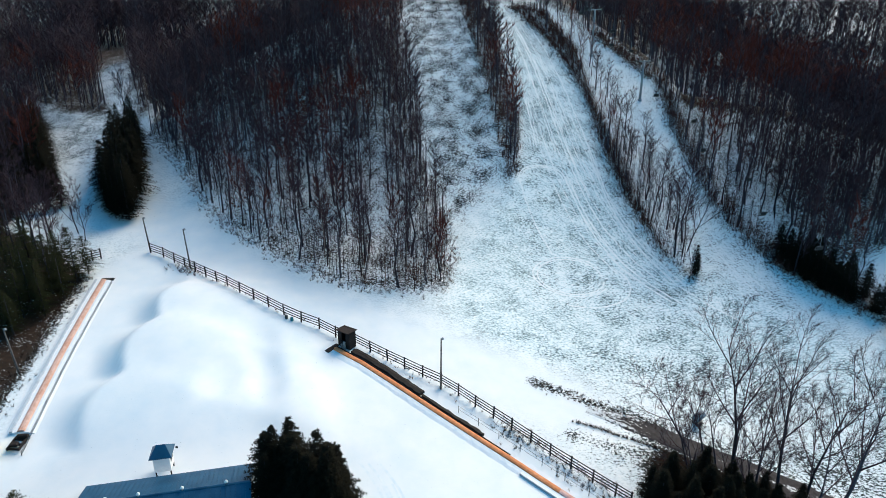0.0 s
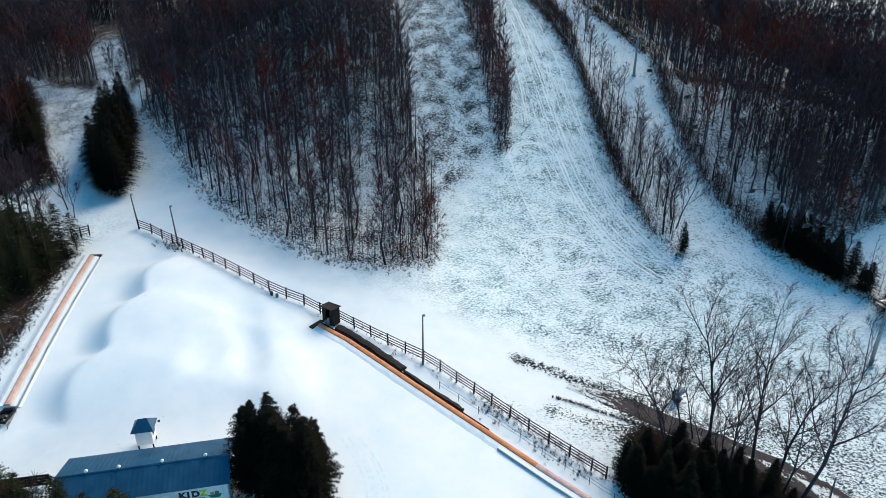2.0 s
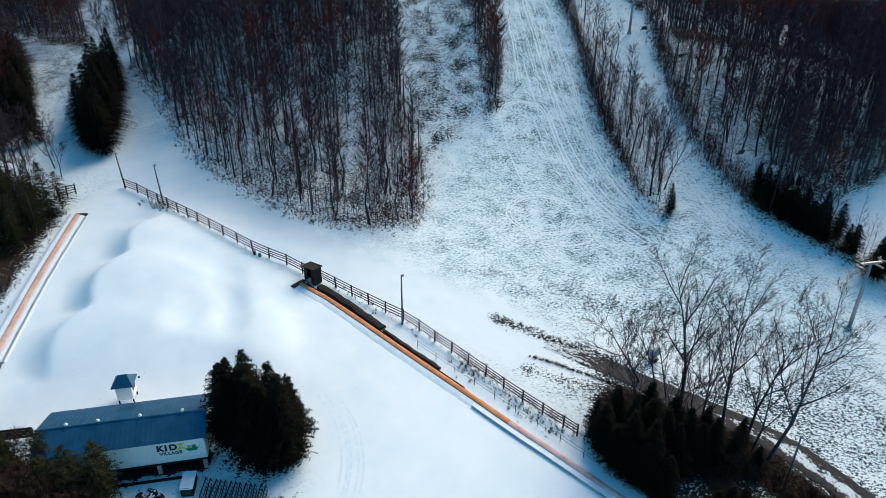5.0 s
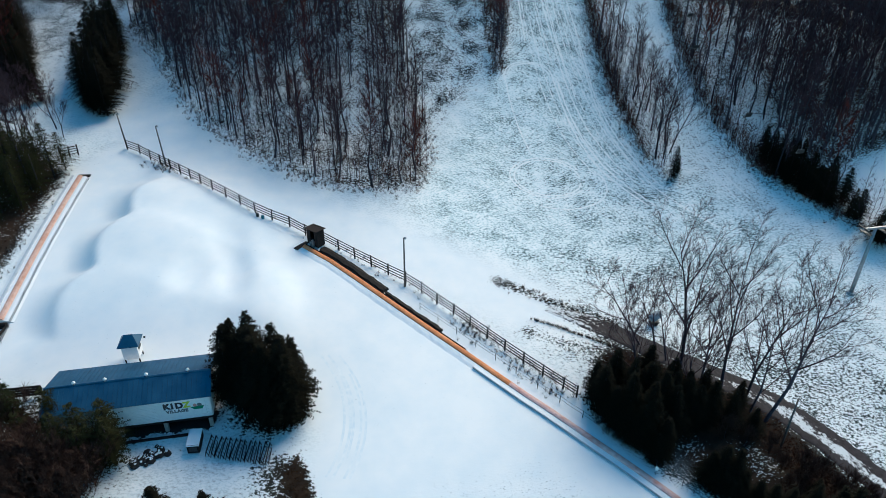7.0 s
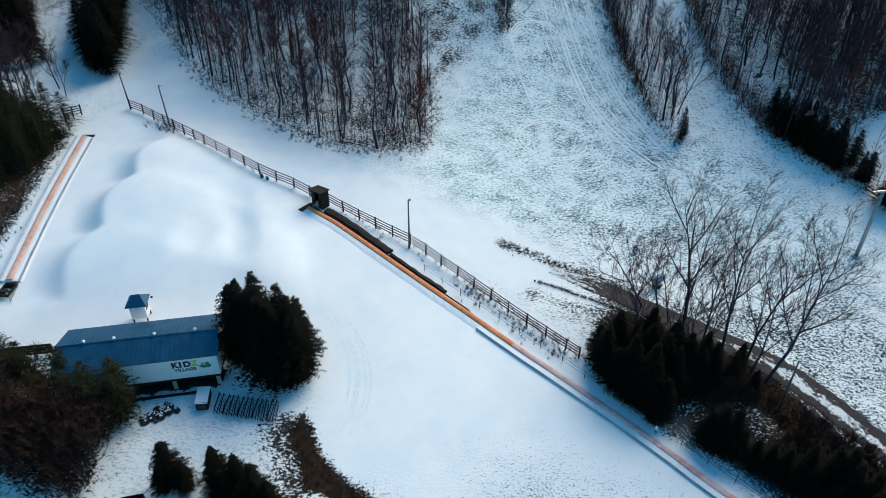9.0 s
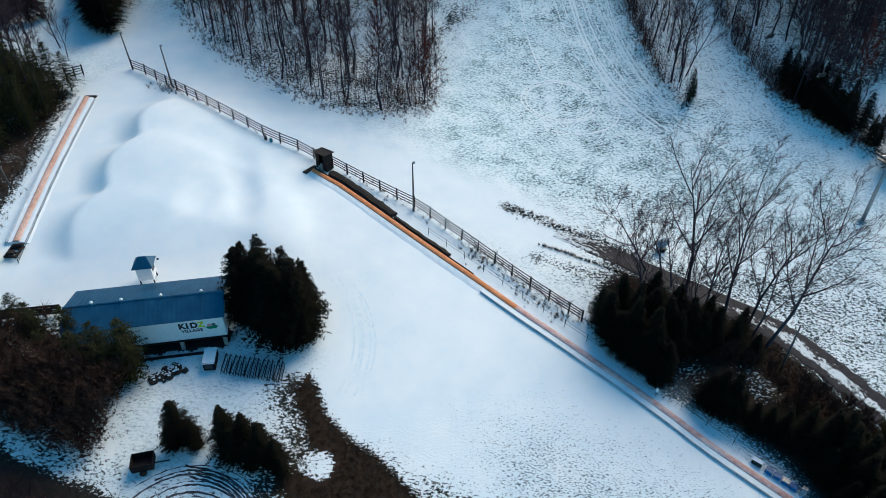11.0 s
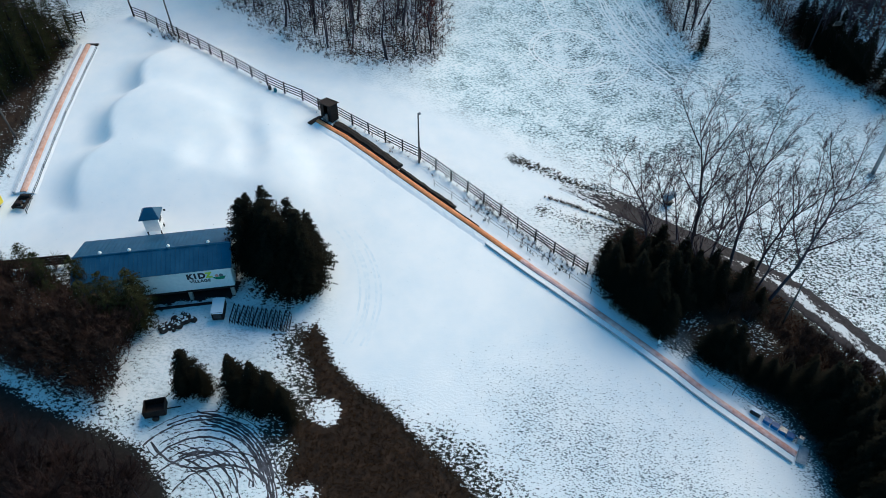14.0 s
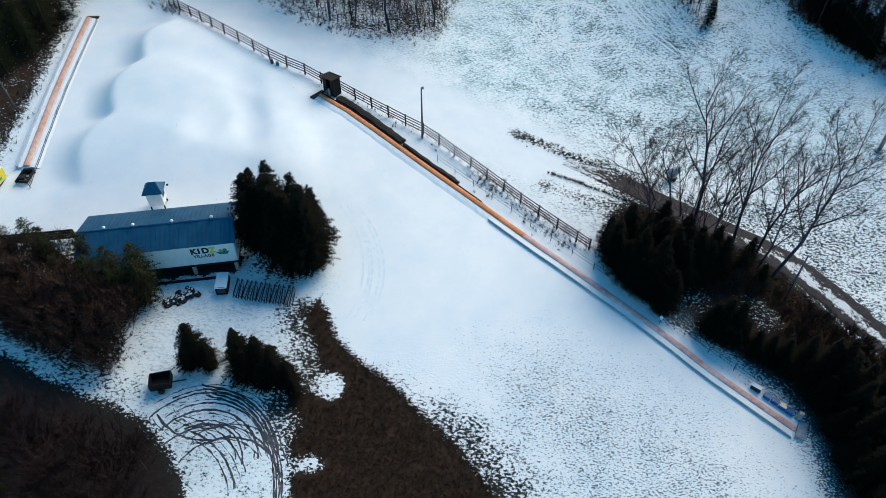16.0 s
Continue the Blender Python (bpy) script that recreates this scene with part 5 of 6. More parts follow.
# tyre marks in the yard
TYRE = plain("muddy_tyre_mark", (0.016, 0.014, 0.016), (0.12, 0.12, 0.14), 2.6, 0.85, 0, 0.3)
r33 = random.Random(33)
turns = [(-15.2, 24.4, r, r33.uniform(-6, 25), r33.uniform(115, 150)) for r in (6.6, 6.2, 5.9, 5.3, 5.0, 4.4, 4.1, 3.5, 3.2, 2.7)]
turns += [(-13.6 + r33.uniform(-1, 1), 22.6 + r33.uniform(-0.6, 0.6), 3.6 + 0.42 * n, r33.uniform(20, 60), r33.uniform(120, 165)) for n in range(5)]
turns += [(-14.8 + r33.uniform(-1.2, 1.2), 31.5 + r33.uniform(-0.4, 0.4), 4.2 + 0.4 * n, r33.uniform(215, 250), r33.uniform(285, 325)) for n in range(4)]
turns += [(-18.4, 20.6, 6.0 + 0.5 * n, 15 + 4 * n, 75 + 3 * n) for n in range(4)]
for i, (cx, cy, rad, a0, a1) in enumerate(turns):
    draped(arc(cx, cy, rad * 1.05, rad, a0, a1, 44), 0.06 + 0.05 * (i % 3), 0.002, "tyre_mark", TYRE, "curved muddy tyre mark in the snowy yard", "tyre mark", wave=0.05, seed=60 + i, step=0.3, rows=1)
# packed outer bends beside the bank
for i in range(4):
    bend = [(-16.8 + 0.2 * i, 30.9 - 0.3 * i), (-13.6, 30.5 - 0.3 * i), (-11.0 - 0.2 * i, 28.9 - 0.2 * i), (-9.5 - 0.25 * i, 26.6), (-8.5 - 0.22 * i, 24.4), (-8.0 - 0.2 * i, 21)]
    draped(rounded(bend), 0.16, 0.006, "tyre_mark", TYRE, "curved muddy tyre mark round the bare bank", "tyre mark", wave=0.06, seed=55 + i, step=0.3, rows=1)
PRESSED = plain("pressed_snow", (0.70, 0.77, 0.83), (0.84, 0.87, 0.89), 2.0, 0.7, 0, 0.2)
for i in range(5):
    o = 0.5 * i + 0.12 * math.sin(i * 2.3)
    way = [(-8.2 + o, 51.6), (-6.4 + o, 49.4), (-5.1 + o, 46.8), (-4.4 + o, 43.4), (-4.7 + o, 40.2), (-5.4 + o, 38.2)][i % 2:6 - i % 3 // 2]
    draped(rounded(way), 0.24, 0.004, "groomer_mark", PRESSED, "faint curved groomer mark in the snow", "track", wave=0.0, seed=80 + i, step=0.4, rows=1)

# ---- timber rail fence ----
def rail_fence(name, line, label, posts_gap=2.4, height=1.56, rails=(0.40, 0.74, 1.08, 1.42)):
    pts = resample(line, posts_gap)
    base = (pts[0][0], pts[0][1], ground_at(*pts[0]))
    f = thing(name, label, "fence", pose(*base))
    post = Shape().tube([(0, 0, -0.4), (0, 0, height * 0.98), (0, 0, height)], [0.095, 0.09, 0.07], 8).mesh("post", WOOD)
    r = random.Random(9)
    for i, (x, y) in enumerate(pts):
        o = new("post", post)
        o.parent = f
        o.matrix_basis = pose(x - base[0], y - base[1], ground_at(x, y) - base[2], r.uniform(-2, 2), r.uniform(-2, 2), r.uniform(0, 360))
    for (ax, ay), (bx, by) in zip(pts, pts[1:]):
        for h in rails:
            s = Shape().beam((ax - base[0], ay - base[1], ground_at(ax, ay) - base[2] + h + r.uniform(-0.03, 0.03)), (bx - base[0], by - base[1], ground_at(bx, by) - base[2] + h + r.uniform(-0.03, 0.03)), 0.05, 0.095)
            part("rail", s, WOOD, f)
    return f


rail_fence("rail_fence", FENCE_LINE, "weathered four-rail timber fence along the nursery slope")
rail_fence("rail_fence", [(-49.8, 83.6), (-47.8, 84.8)], "short weathered rail fence beside the pines", 1.1)

# ---- poles ----


def light_pole(x, y, h, tilt, turn, heads, label, low=False):
    p = thing("light_pole", label, "light pole", at_ground(x, y, turn) @ pose(0, 0, 0, 0, tilt, 0))
    part("mast", Shape().tube([(0, 0, -0.4), (0, 0, h * 0.5), (0, 0, h)], [0.12, 0.10, 0.075], 8), POLE, p, smooth=True)
    for k in range(heads):
        o = 0.28 * (2 * k - (heads - 1)) if heads > 1 else 0.16
        part("arm", Shape().tube([(0, 0, h - 0.12), (o, 0, h - 0.02)], [0.03, 0.03], 6), STEEL, p)
        part("lamp_head", Shape().tube([(o, 0.0, h - 0.14), (o, 0.0, h - 0.02), (o, 0.0, h + 0.10)], [0.15, 0.17, 0.08], 8), STEEL, p, "grey floodlight head")
    return p


light_pole(-0.25, 62.85, 6.5, 0.5, 20, 1, "tall grey light pole behind the rail fence")
light_pole(-41.9, 87.0, 5.2, -3, 0, 1, "leaning grey light pole at the end of the fence")
light_pole(-34.7, 82.6, 5.8, -2, 0, 1, "grey light pole beside the rail fence")
light_pole(-46.2, 61.2, 5.4, -4, 0, 1, "leaning light pole beside the short conveyor lift")
light_pole(-55.2, 103.4, 9.2, 0, 0, 2, "light pole with two lamps among spruces")
light_pole(37.8, 45.9, 6.2, 0, 0, 0, "dark bare pole on the bank by the road")


# ---- conveyor lifts ----
BELT = plain("orange_rubber_belt", (0.46, 0.165, 0.055), (0.68, 0.30, 0.13), 2.5, 0.7, 0, 0.4)
FADED_BELT = plain("faded_orange_belt", (0.50, 0.28, 0.19), (0.70, 0.50, 0.42), 2.5, 0.75, 0, 0.4)
PALE_BELT = plain("frosted_orange_belt", (0.50, 0.25, 0.20), (0.74, 0.56, 0.52), 2.5, 0.75, 0, 0.4)
SKIRT = plain("grey_side_panel", (0.20, 0.23, 0.27), (0.36, 0.39, 0.43), 3, 0.7, 0, 0.2)
PALE_PANEL = plain("pale_grey_panel", (0.42, 0.46, 0.52), (0.58, 0.61, 0.66), 3, 0.7, 0, 0.2)
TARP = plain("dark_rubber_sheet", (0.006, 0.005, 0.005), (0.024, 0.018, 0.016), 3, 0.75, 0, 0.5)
LIFT_LINE = [(-12.8, 67.65), (-9.4, 65.75), (-6.1, 63.3), (-2.6, 60.6), (0.7, 58.05), (3.9, 55.6), (7.2, 53.1), (9.75, 51.1), (12.75, 48.8), (15.0, 47.2), (20.8, 42.8), (23.3, 40.9), (25.7, 38.95), (27.9, 37.0), (31.6, 34.3), (34.9, 31.9)]


def belt_profile(w, z):
    return [(-w, z), (-w * 0.8, z + 0.10), (-w * 0.3, z + 0.16), (w * 0.3, z + 0.16), (w * 0.8, z + 0.10), (w, z)]


def conveyor():
    base = (LIFT_LINE[0][0], LIFT_LINE[0][1], ground_at(*LIFT_LINE[0]))
    c = thing("conveyor_lift", "long conveyor lift with an orange belt on the snow", "ski lift", pose(*base))
    pts = resample(LIFT_LINE, 2.0)
    split = len(pts) // 2
    # the belt lies in hinged lengths, the lower ones frosted
    for i in range(0, len(pts) - 1):
        seg = pts[i:i + 2]
        part("belt_section", strip(seg, belt_profile(0.34, 0.14), base, 1.0), BELT if i < split else PALE_BELT, c, "" if i < split else "frosted pinkish belt section")
    low = pts[split - 2:]
    part("deck", strip(low, [(-0.95, -0.2), (-0.95, 0.12), (0.95, 0.14), (0.95, -0.2)], base, 1.0, wave=0.02), SNOW, c, "snow-covered deck beside the belt")
    part("snow_shoulder", strip(pts[:split - 1], [(-0.55, -0.2), (-0.5, 0.12), (0.5, 0.13), (0.8, 0.07), (1.25, -0.08)], base, 0.5, wave=0.06, seed=3), SNOW, c, "rough snow shoulder beside the belt")
    part("side_panel", strip(low, [(0.96, -0.3), (0.96, 0.18), (1.03, 0.18), (1.03, -0.3)], base, 1.0), SKIRT, c, "grey side panel")
    part("guide_board", strip(pts[:split - 2], [(-0.46, 0.02), (-0.46, 0.24), (-0.38, 0.24), (-0.38, 0.02)], base, 1.0), DARK_WOOD, c)
    u = (Vector(LIFT_LINE[1]) - Vector(LIFT_LINE[0])).normalized()
    ang = math.degrees(math.atan2(u.y, u.x))
    part("top_plate", Shape().box(pose(-0.6, 0.3, 0.06, 0, 0, ang), 1.2, 2.1, 0.10), TARP, c, "dark rubber landing plate", bevel=0.03)
    e = LIFT_LINE[-1]
    part("end_plate", Shape().box(pose(e[0] - base[0] + 0.55, e[1] - base[1] - 0.05, ground_at(*e) - base[2] + 0.0, 0, 0, ang), 0.8, 1.9, 0.17), SKIRT, c, "grey metal loading plate", bevel=0.03)
    return c


conveyor()
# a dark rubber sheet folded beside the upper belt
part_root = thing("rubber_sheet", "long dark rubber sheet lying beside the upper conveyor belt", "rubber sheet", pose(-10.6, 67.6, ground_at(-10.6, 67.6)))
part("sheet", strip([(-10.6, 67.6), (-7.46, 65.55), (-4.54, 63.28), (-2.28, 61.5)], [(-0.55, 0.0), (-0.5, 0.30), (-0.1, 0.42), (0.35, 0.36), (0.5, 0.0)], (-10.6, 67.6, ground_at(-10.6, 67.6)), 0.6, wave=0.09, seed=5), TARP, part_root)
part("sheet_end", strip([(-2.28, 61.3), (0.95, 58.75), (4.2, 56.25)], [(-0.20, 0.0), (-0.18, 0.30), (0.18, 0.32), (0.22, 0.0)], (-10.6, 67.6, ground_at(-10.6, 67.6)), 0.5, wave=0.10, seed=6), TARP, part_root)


def rope_fence(line, gap, label, h=0.95, ropes=(0.5, 0.9), thick=0.013):
    pts = resample(line, gap)
    base = (pts[0][0], pts[0][1], ground_at(*pts[0]))
    f = thing("rope_fence", label, "fence", pose(*base))
    P = [Vector((x - base[0], y - base[1], ground_at(x, y) - base[2])) for x, y in pts]
    for p in P:
        part("post", Shape().tube([p + Vector((0, 0, -0.3)), p + Vector((0, 0, h))], [0.035, 0.035], 6), DARK_STEEL, f)
    for a, b in zip(P, P[1:]):
        for k in ropes:
            part("rope", Shape().tube([a + Vector((0, 0, k)), a.lerp(b, 0.5) + Vector((0, 0, k - 0.05)), b + Vector((0, 0, k))], [thick] * 3, 4), DARK_STEEL, f)


side = [(x + 1.0, y + 1.25) for x, y in LIFT_LINE]
rope_fence(side[4:], 2.6, "thin steel posts and rope along the conveyor lift")
rope_fence([(-43.7, 78.6), (-41.9, 63.4), (-40.4, 53.0), (-40.0, 50.4)], 4.4, "sagging dark rope on posts beside the short lift", 0.5, (0.2, 0.42), 0.028)


def short_conveyor():
    line = [(-44.95, 79.0), (-44.0, 71.6), (-43.0, 63.6), (-41.45, 52.9)]
    base = (*line[-1], ground_at(*line[-1]))
    c = thing("conveyor_lift", "short conveyor lift with a faded orange belt", "ski lift", pose(*base))
    pts = resample(line, 2.5)
    for i in range(len(pts) - 1):
        part("belt_section", strip(pts[i:i + 2], belt_profile(0.36, 0.26), base, 1.25), FADED_BELT, c)
    part("deck", strip(line, [(0.75, -0.3), (0.75, 0.30), (0.36, 0.30), (0.36, 0.22), (-0.6, 0.22), (-1.3, -0.02), (-1.3, -0.3)], base, 1.0, wave=0.02), SNOW, c, "snow-covered deck beside the belt")
    part("side_panel", strip(line, [(1.05, -0.5), (1.05, 0.42), (0.76, 0.42), (0.76, -0.5)], base, 1.0), PALE_PANEL, c, "pale grey side panel")
    part("top_plate", Shape().box(pose(-44.6 - base[0], 79.4 - base[1], ground_at(-44.6, 79.4) - base[2] + 0.04, 8, 0, 4), 1.6, 0.5, 0.14), TARP, c, "dark rubber landing plate", bevel=0.03)
    for k in (-0.2, 0.9):
        part("drive_rail", Shape().beam((k, -0.4, 0.0), (k + 0.12, -2.2, -0.1), 0.14, 0.3), TARP, c, "dark metal drive rail", bevel=0.02)
    for k in (-0.7, -1.4, -2.1):
        part("cross_member", Shape().beam((-0.2, k, -0.06), (1.0, k - 0.05, -0.06), 0.16, 0.2), TARP, c, "dark metal cross member", bevel=0.02)
    part("motor_cover", Shape().box(pose(0.4, -1.7, 0.0, 0, 0, 6), 0.7, 0.6, 0.34), TARP, c, "dark motor cover", bevel=0.06)
    part("drive_drum", Shape().tube([(0.05, -0.55, 0.18), (1.0, -0.45, 0.18)], [0.24, 0.24], 12), TARP, c, "dark drive drum")
    return c


short_conveyor()
YELLOW = plain("yellow_panel", (0.72, 0.58, 0.02), (0.84, 0.72, 0.06), 3, 0.5, 0, 0.1)
b = thing("control_box", "dark control box with a yellow padded panel", "control box", at_ground(-42.9, 50.6, 0))
part("cabinet", Shape().box(pose(-0.45, 0, -0.05), 0.6, 1.2, 1.2), DARK_STEEL, b, bevel=0.03)
part("backing", Shape().box(pose(-0.05, 0, 0.30), 0.08, 2.1, 1.3), WHITE, b, "white panel border", bevel=0.01)
part("panel", Shape().box(pose(0.0, 0, 0.40), 0.08, 1.85, 1.1), YELLOW, b, "yellow padded panel", bevel=0.02)
part("stripe", Shape().box(pose(0.035, -0.2, 0.62), 0.03, 0.8, 0.22), plain("green_sign_stripe", (0.10, 0.32, 0.06), (0.16, 0.42, 0.10), 3, 0.5), b)


# ---- lift hut ----
def hut():
    h = thing("lift_hut", "small dark timber lift hut by the fence", "hut", at_ground(-11.5, 68.55, -33))
    for name, m, sx, sy in (("back_wall", pose(0, 0.62, 0), 1.7, 0.08), ("side_wall", pose(-0.84, 0.05, 0), 0.08, 1.06), ("side_wall", pose(0.84, 0.05, 0), 0.08, 1.06)):
        part(name, Shape().box(m, sx, sy, 2.25), DARK_WOOD, h)
    s = Shape()
    for k in range(9):
        s.box(pose(-0.80 + 0.2 * k, -0.5, 0.0), 0.17, 0.05, 2.1 if k not in (3, 4, 5) else 0.9)
    part("front_boards", s, DARK_WOOD, h)
    part("counter", Shape().box(pose(0, -0.55, 0.9), 0.8, 0.35, 0.06), WOOD, h)
    part("roof", Shape().box(pose(0, 0.0, 2.2, -6, 0, 0), 2.05, 1.75, 0.08), DARK_WOOD, h, "dark weathered lean-to roof", bevel=0.02)
    for x in (-0.15, 0.25):
        part("control_panel", Shape().box(pose(x, -0.72, 0.0), 0.28, 0.24, 0.8 + x), STEEL, h, "grey control panel", bevel=0.02)


hut()


# ---- the lodge ----
ROOF = plain("blue_metal_roofing", (0.014, 0.056, 0.122), (0.036, 0.098, 0.182), 0.8, 0.42, 0.2, 0.08)
PALE_POST = plain("pale_timber_post", (0.34, 0.30, 0.26), (0.50, 0.45, 0.40), 4, 0.8, 0, 0.2)
INK = plain("black_sign_paint", (0.01, 0.012, 0.02), (0.02, 0.022, 0.03), 3, 0.5)
LIME = plain("lime_sign_paint", (0.55, 0.62, 0.04), (0.66, 0.72, 0.08), 3, 0.5)
GREY_INK = plain("grey_sign_paint", (0.10, 0.11, 0.12), (0.15, 0.16, 0.17), 3, 0.5)
GREEN = plain("green_sign_paint", (0.03, 0.16, 0.07), (0.05, 0.22, 0.10), 3, 0.5)
PINK = plain("pink_sign_paint", (0.50, 0.22, 0.20), (0.6, 0.30, 0.27), 3, 0.5)
LODGE = pose(-16.45, 43.15, 1.25, 0, 0, 12.1)


def lettering(text, size, m, mat, parent, spacing=1.0):
    cu = bpy.data.curves.new("letters", "FONT")
    cu.body, cu.size, cu.extrude, cu.space_character, cu.offset = text, size, 0.012, spacing, size * 0.055
    ob = new("letters", cu)
    me = bpy.data.meshes.new_from_object(ob.evaluated_get(bpy.context.evaluated_depsgraph_get()))
    bpy.data.objects.remove(ob)
    me.materials.clear()
    me.materials.append(mat)
    o = new("letters", me)
    o.parent, o.matrix_basis = parent, m
    return o


def slope_panel(x0, x1, ya, za, yb, zb, thick):
    s = Shape()
    n = Vector((0, -(zb - za), yb - ya)).normalized() * thick
    for x in (x0, x1):
        for y, z in ((ya, za), (yb, zb)):
            s.v += [(x, y, z), (x + n.x, y + n.y, z + n.z)]
    s.f = [(0, 2, 6, 4), (1, 5, 7, 3), (0, 4, 5, 1), (2, 3, 7, 6), (0, 1, 3, 2), (4, 6, 7, 5)]
    return s


def lodge():
    L = thing("lodge", "white boarded lodge with a blue metal roof on posts", "building", LODGE)
    W, D = 13.8, 5.3
    floor_z, eave, ridge, ry, back_eave = 1.02, 3.72, 4.75, 2.05, 3.75
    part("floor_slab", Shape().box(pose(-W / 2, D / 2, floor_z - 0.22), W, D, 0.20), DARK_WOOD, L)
    wall = part("front_wall", Shape().box(pose(-W / 2, 0.06, floor_z), W - 0.1, 0.12, eave - floor_z), WHITE, L, "white boarded front wall")
    part("back_wall", Shape().box(pose(-W / 2, D - 0.06, floor_z), W - 0.1, 0.12, back_eave - floor_z - 0.05), WHITE, L)
    for x in (-W + 0.06, -0.06):
        s = Shape()
        s.v = [(x - .06, 0.12, floor_z), (x - .06, D - 0.12, floor_z), (x - .06, D - 0.12, back_eave - 0.02), (x - .06, ry, ridge - 0.06), (x - .06, 0.12, eave), (x + .06, 0.12, floor_z), (x + .06, D - 0.12, floor_z), (x + .06, D - 0.12, back_eave - 0.02), (x + .06, ry, ridge - 0.06), (x + .06, 0.12, eave)]
        s.f = [(0, 1, 2, 3, 4), (9, 8, 7, 6, 5), (0, 5, 6, 1), (1, 6, 7, 2), (2, 7, 8, 3), (3, 8, 9, 4), (4, 9, 5, 0)]
        part("end_wall", s, WHITE, L)
    s = Shape()
    for k in range(1, 14):
        s.box(pose(-W / 2, -0.004, floor_z + 0.18 * k), W - 0.12, 0.010, 0.012)
    part("cladding_strip", s, WHITE, L)
    part("trim_board", Shape().box(pose(-W / 2, -0.02, floor_z - 0.10), W, 0.10, 0.14), DARK_WOOD, L)
    front = part("roof_slope", slope_panel(-W - 0.25, 0.25, -0.32, eave - 0.12, ry, ridge, 0.07), ROOF, L, "blue ribbed metal roof slope")
    back = part("roof_slope", slope_panel(-W - 0.25, 0.25, D + 0.35, back_eave, ry, ridge, 0.07), ROOF, L, "blue ribbed metal roof slope")
    for i in range(35):
        x = -W - 0.2 + (W + 0.4) * i / 34
        for own, ya, za in ((front, -0.30, eave - 0.11), (back, D + 0.15, back_eave + 0.062)):
            sgn = 1 if own is front else -1
            d = Vector((0, ry - ya, ridge - za)).normalized()
            n = Vector((0, -d.z, d.y)) * sgn * 0.078
            part("roof_seam", Shape().beam(Vector((x, ya, za)) + n, Vector((x, ry, ridge)) + n, 0.03, 0.03), ROOF, own)
    part("ridge_cap", Shape().tube([(-W - 0.25, ry, ridge + 0.05), (0.25, ry, ridge + 0.05)], [0.12, 0.12], 8), ROOF, L)
    for x in (-1.8, -5.4, -8.9, -11.5):
        v = part("roof_vent", Shape().tube([(x, ry, ridge), (x, ry, ridge + 0.32)], [0.10, 0.10], 10), STEEL, L, "pale metal roof vent")
        part("vent_cap", Shape().tube([(x, ry, ridge + 0.30), (x, ry, ridge + 0.38), (x, ry, ridge + 0.50)], [0.17, 0.16, 0.05], 10), WHITE, v)
    for x in (-0.35, -4.3, -8.2, -12.2):
        part("post", Shape().box(pose(x, 0.22, -1.0), 0.34, 0.34, floor_z + 0.8), PALE_POST, L, bevel=0.02)
        part("post", Shape().box(pose(x, D - 0.3, -1.0), 0.34, 0.34, floor_z + 0.8), PALE_POST, L, bevel=0.02)
    # added dark backing: stands in for the shade in the gap below the floor
    part("inner_wall", Shape().box(pose(-W / 2, 1.5, -0.6), W - 0.4, 0.12, floor_z + 0.4), DARK_WOOD, L, "dark backing that stands in for shade under the floor")
    part("low_beam", Shape().beam((-W, -0.75, -0.20), (-1.6, -0.75, -0.24), 0.18, 0.26), DARK_WOOD, L)
    stand = pose(0, 0, 0, 90, 0, 0)
    part("sign_board", Shape().box(pose(-2.55, -0.035, floor_z + 0.45), 4.2, 0.05, 2.0), WHITE, L, "white sign board")
    for i, (ch, x) in enumerate((("K", -4.06), ("I", -3.40), ("D", -3.02), ("Z", -2.34))):
        lettering(ch, 0.88, pose(x, -0.075, floor_z + 1.48) @ stand, LIME if ch == "Z" else INK, L)
    lettering("VILLAGE", 0.46, pose(-3.90, -0.075, floor_z + 0.98) @ stand, GREY_INK, L, 1.12)
    hull = Shape()
    hull.v = [(-1.75, -0.09, floor_z + 1.42), (-1.45, -0.09, floor_z + 1.12), (-0.75, -0.09, floor_z + 1.12), (-0.55, -0.09, floor_z + 1.48)]
    hull.v += [(x, -0.065, z) for x, y, z in hull.v]
    hull.f = [(0, 1, 2, 3), (7, 6, 5, 4), (0, 4, 5, 1), (1, 5, 6, 2), (2, 6, 7, 3), (3, 7, 4, 0)]
    part("emblem", hull, GREEN, L, "green painted emblem")
    for x, r in ((-1.35, 0.17), (-0.95, 0.20)):
        part("emblem_dot", Shape().tube([(x, -0.062, floor_z + 1.6), (x, -0.085, floor_z + 1.6)], [r, r], 12), PINK if x < -1 else GREY_INK, L)
    return L


lodge()


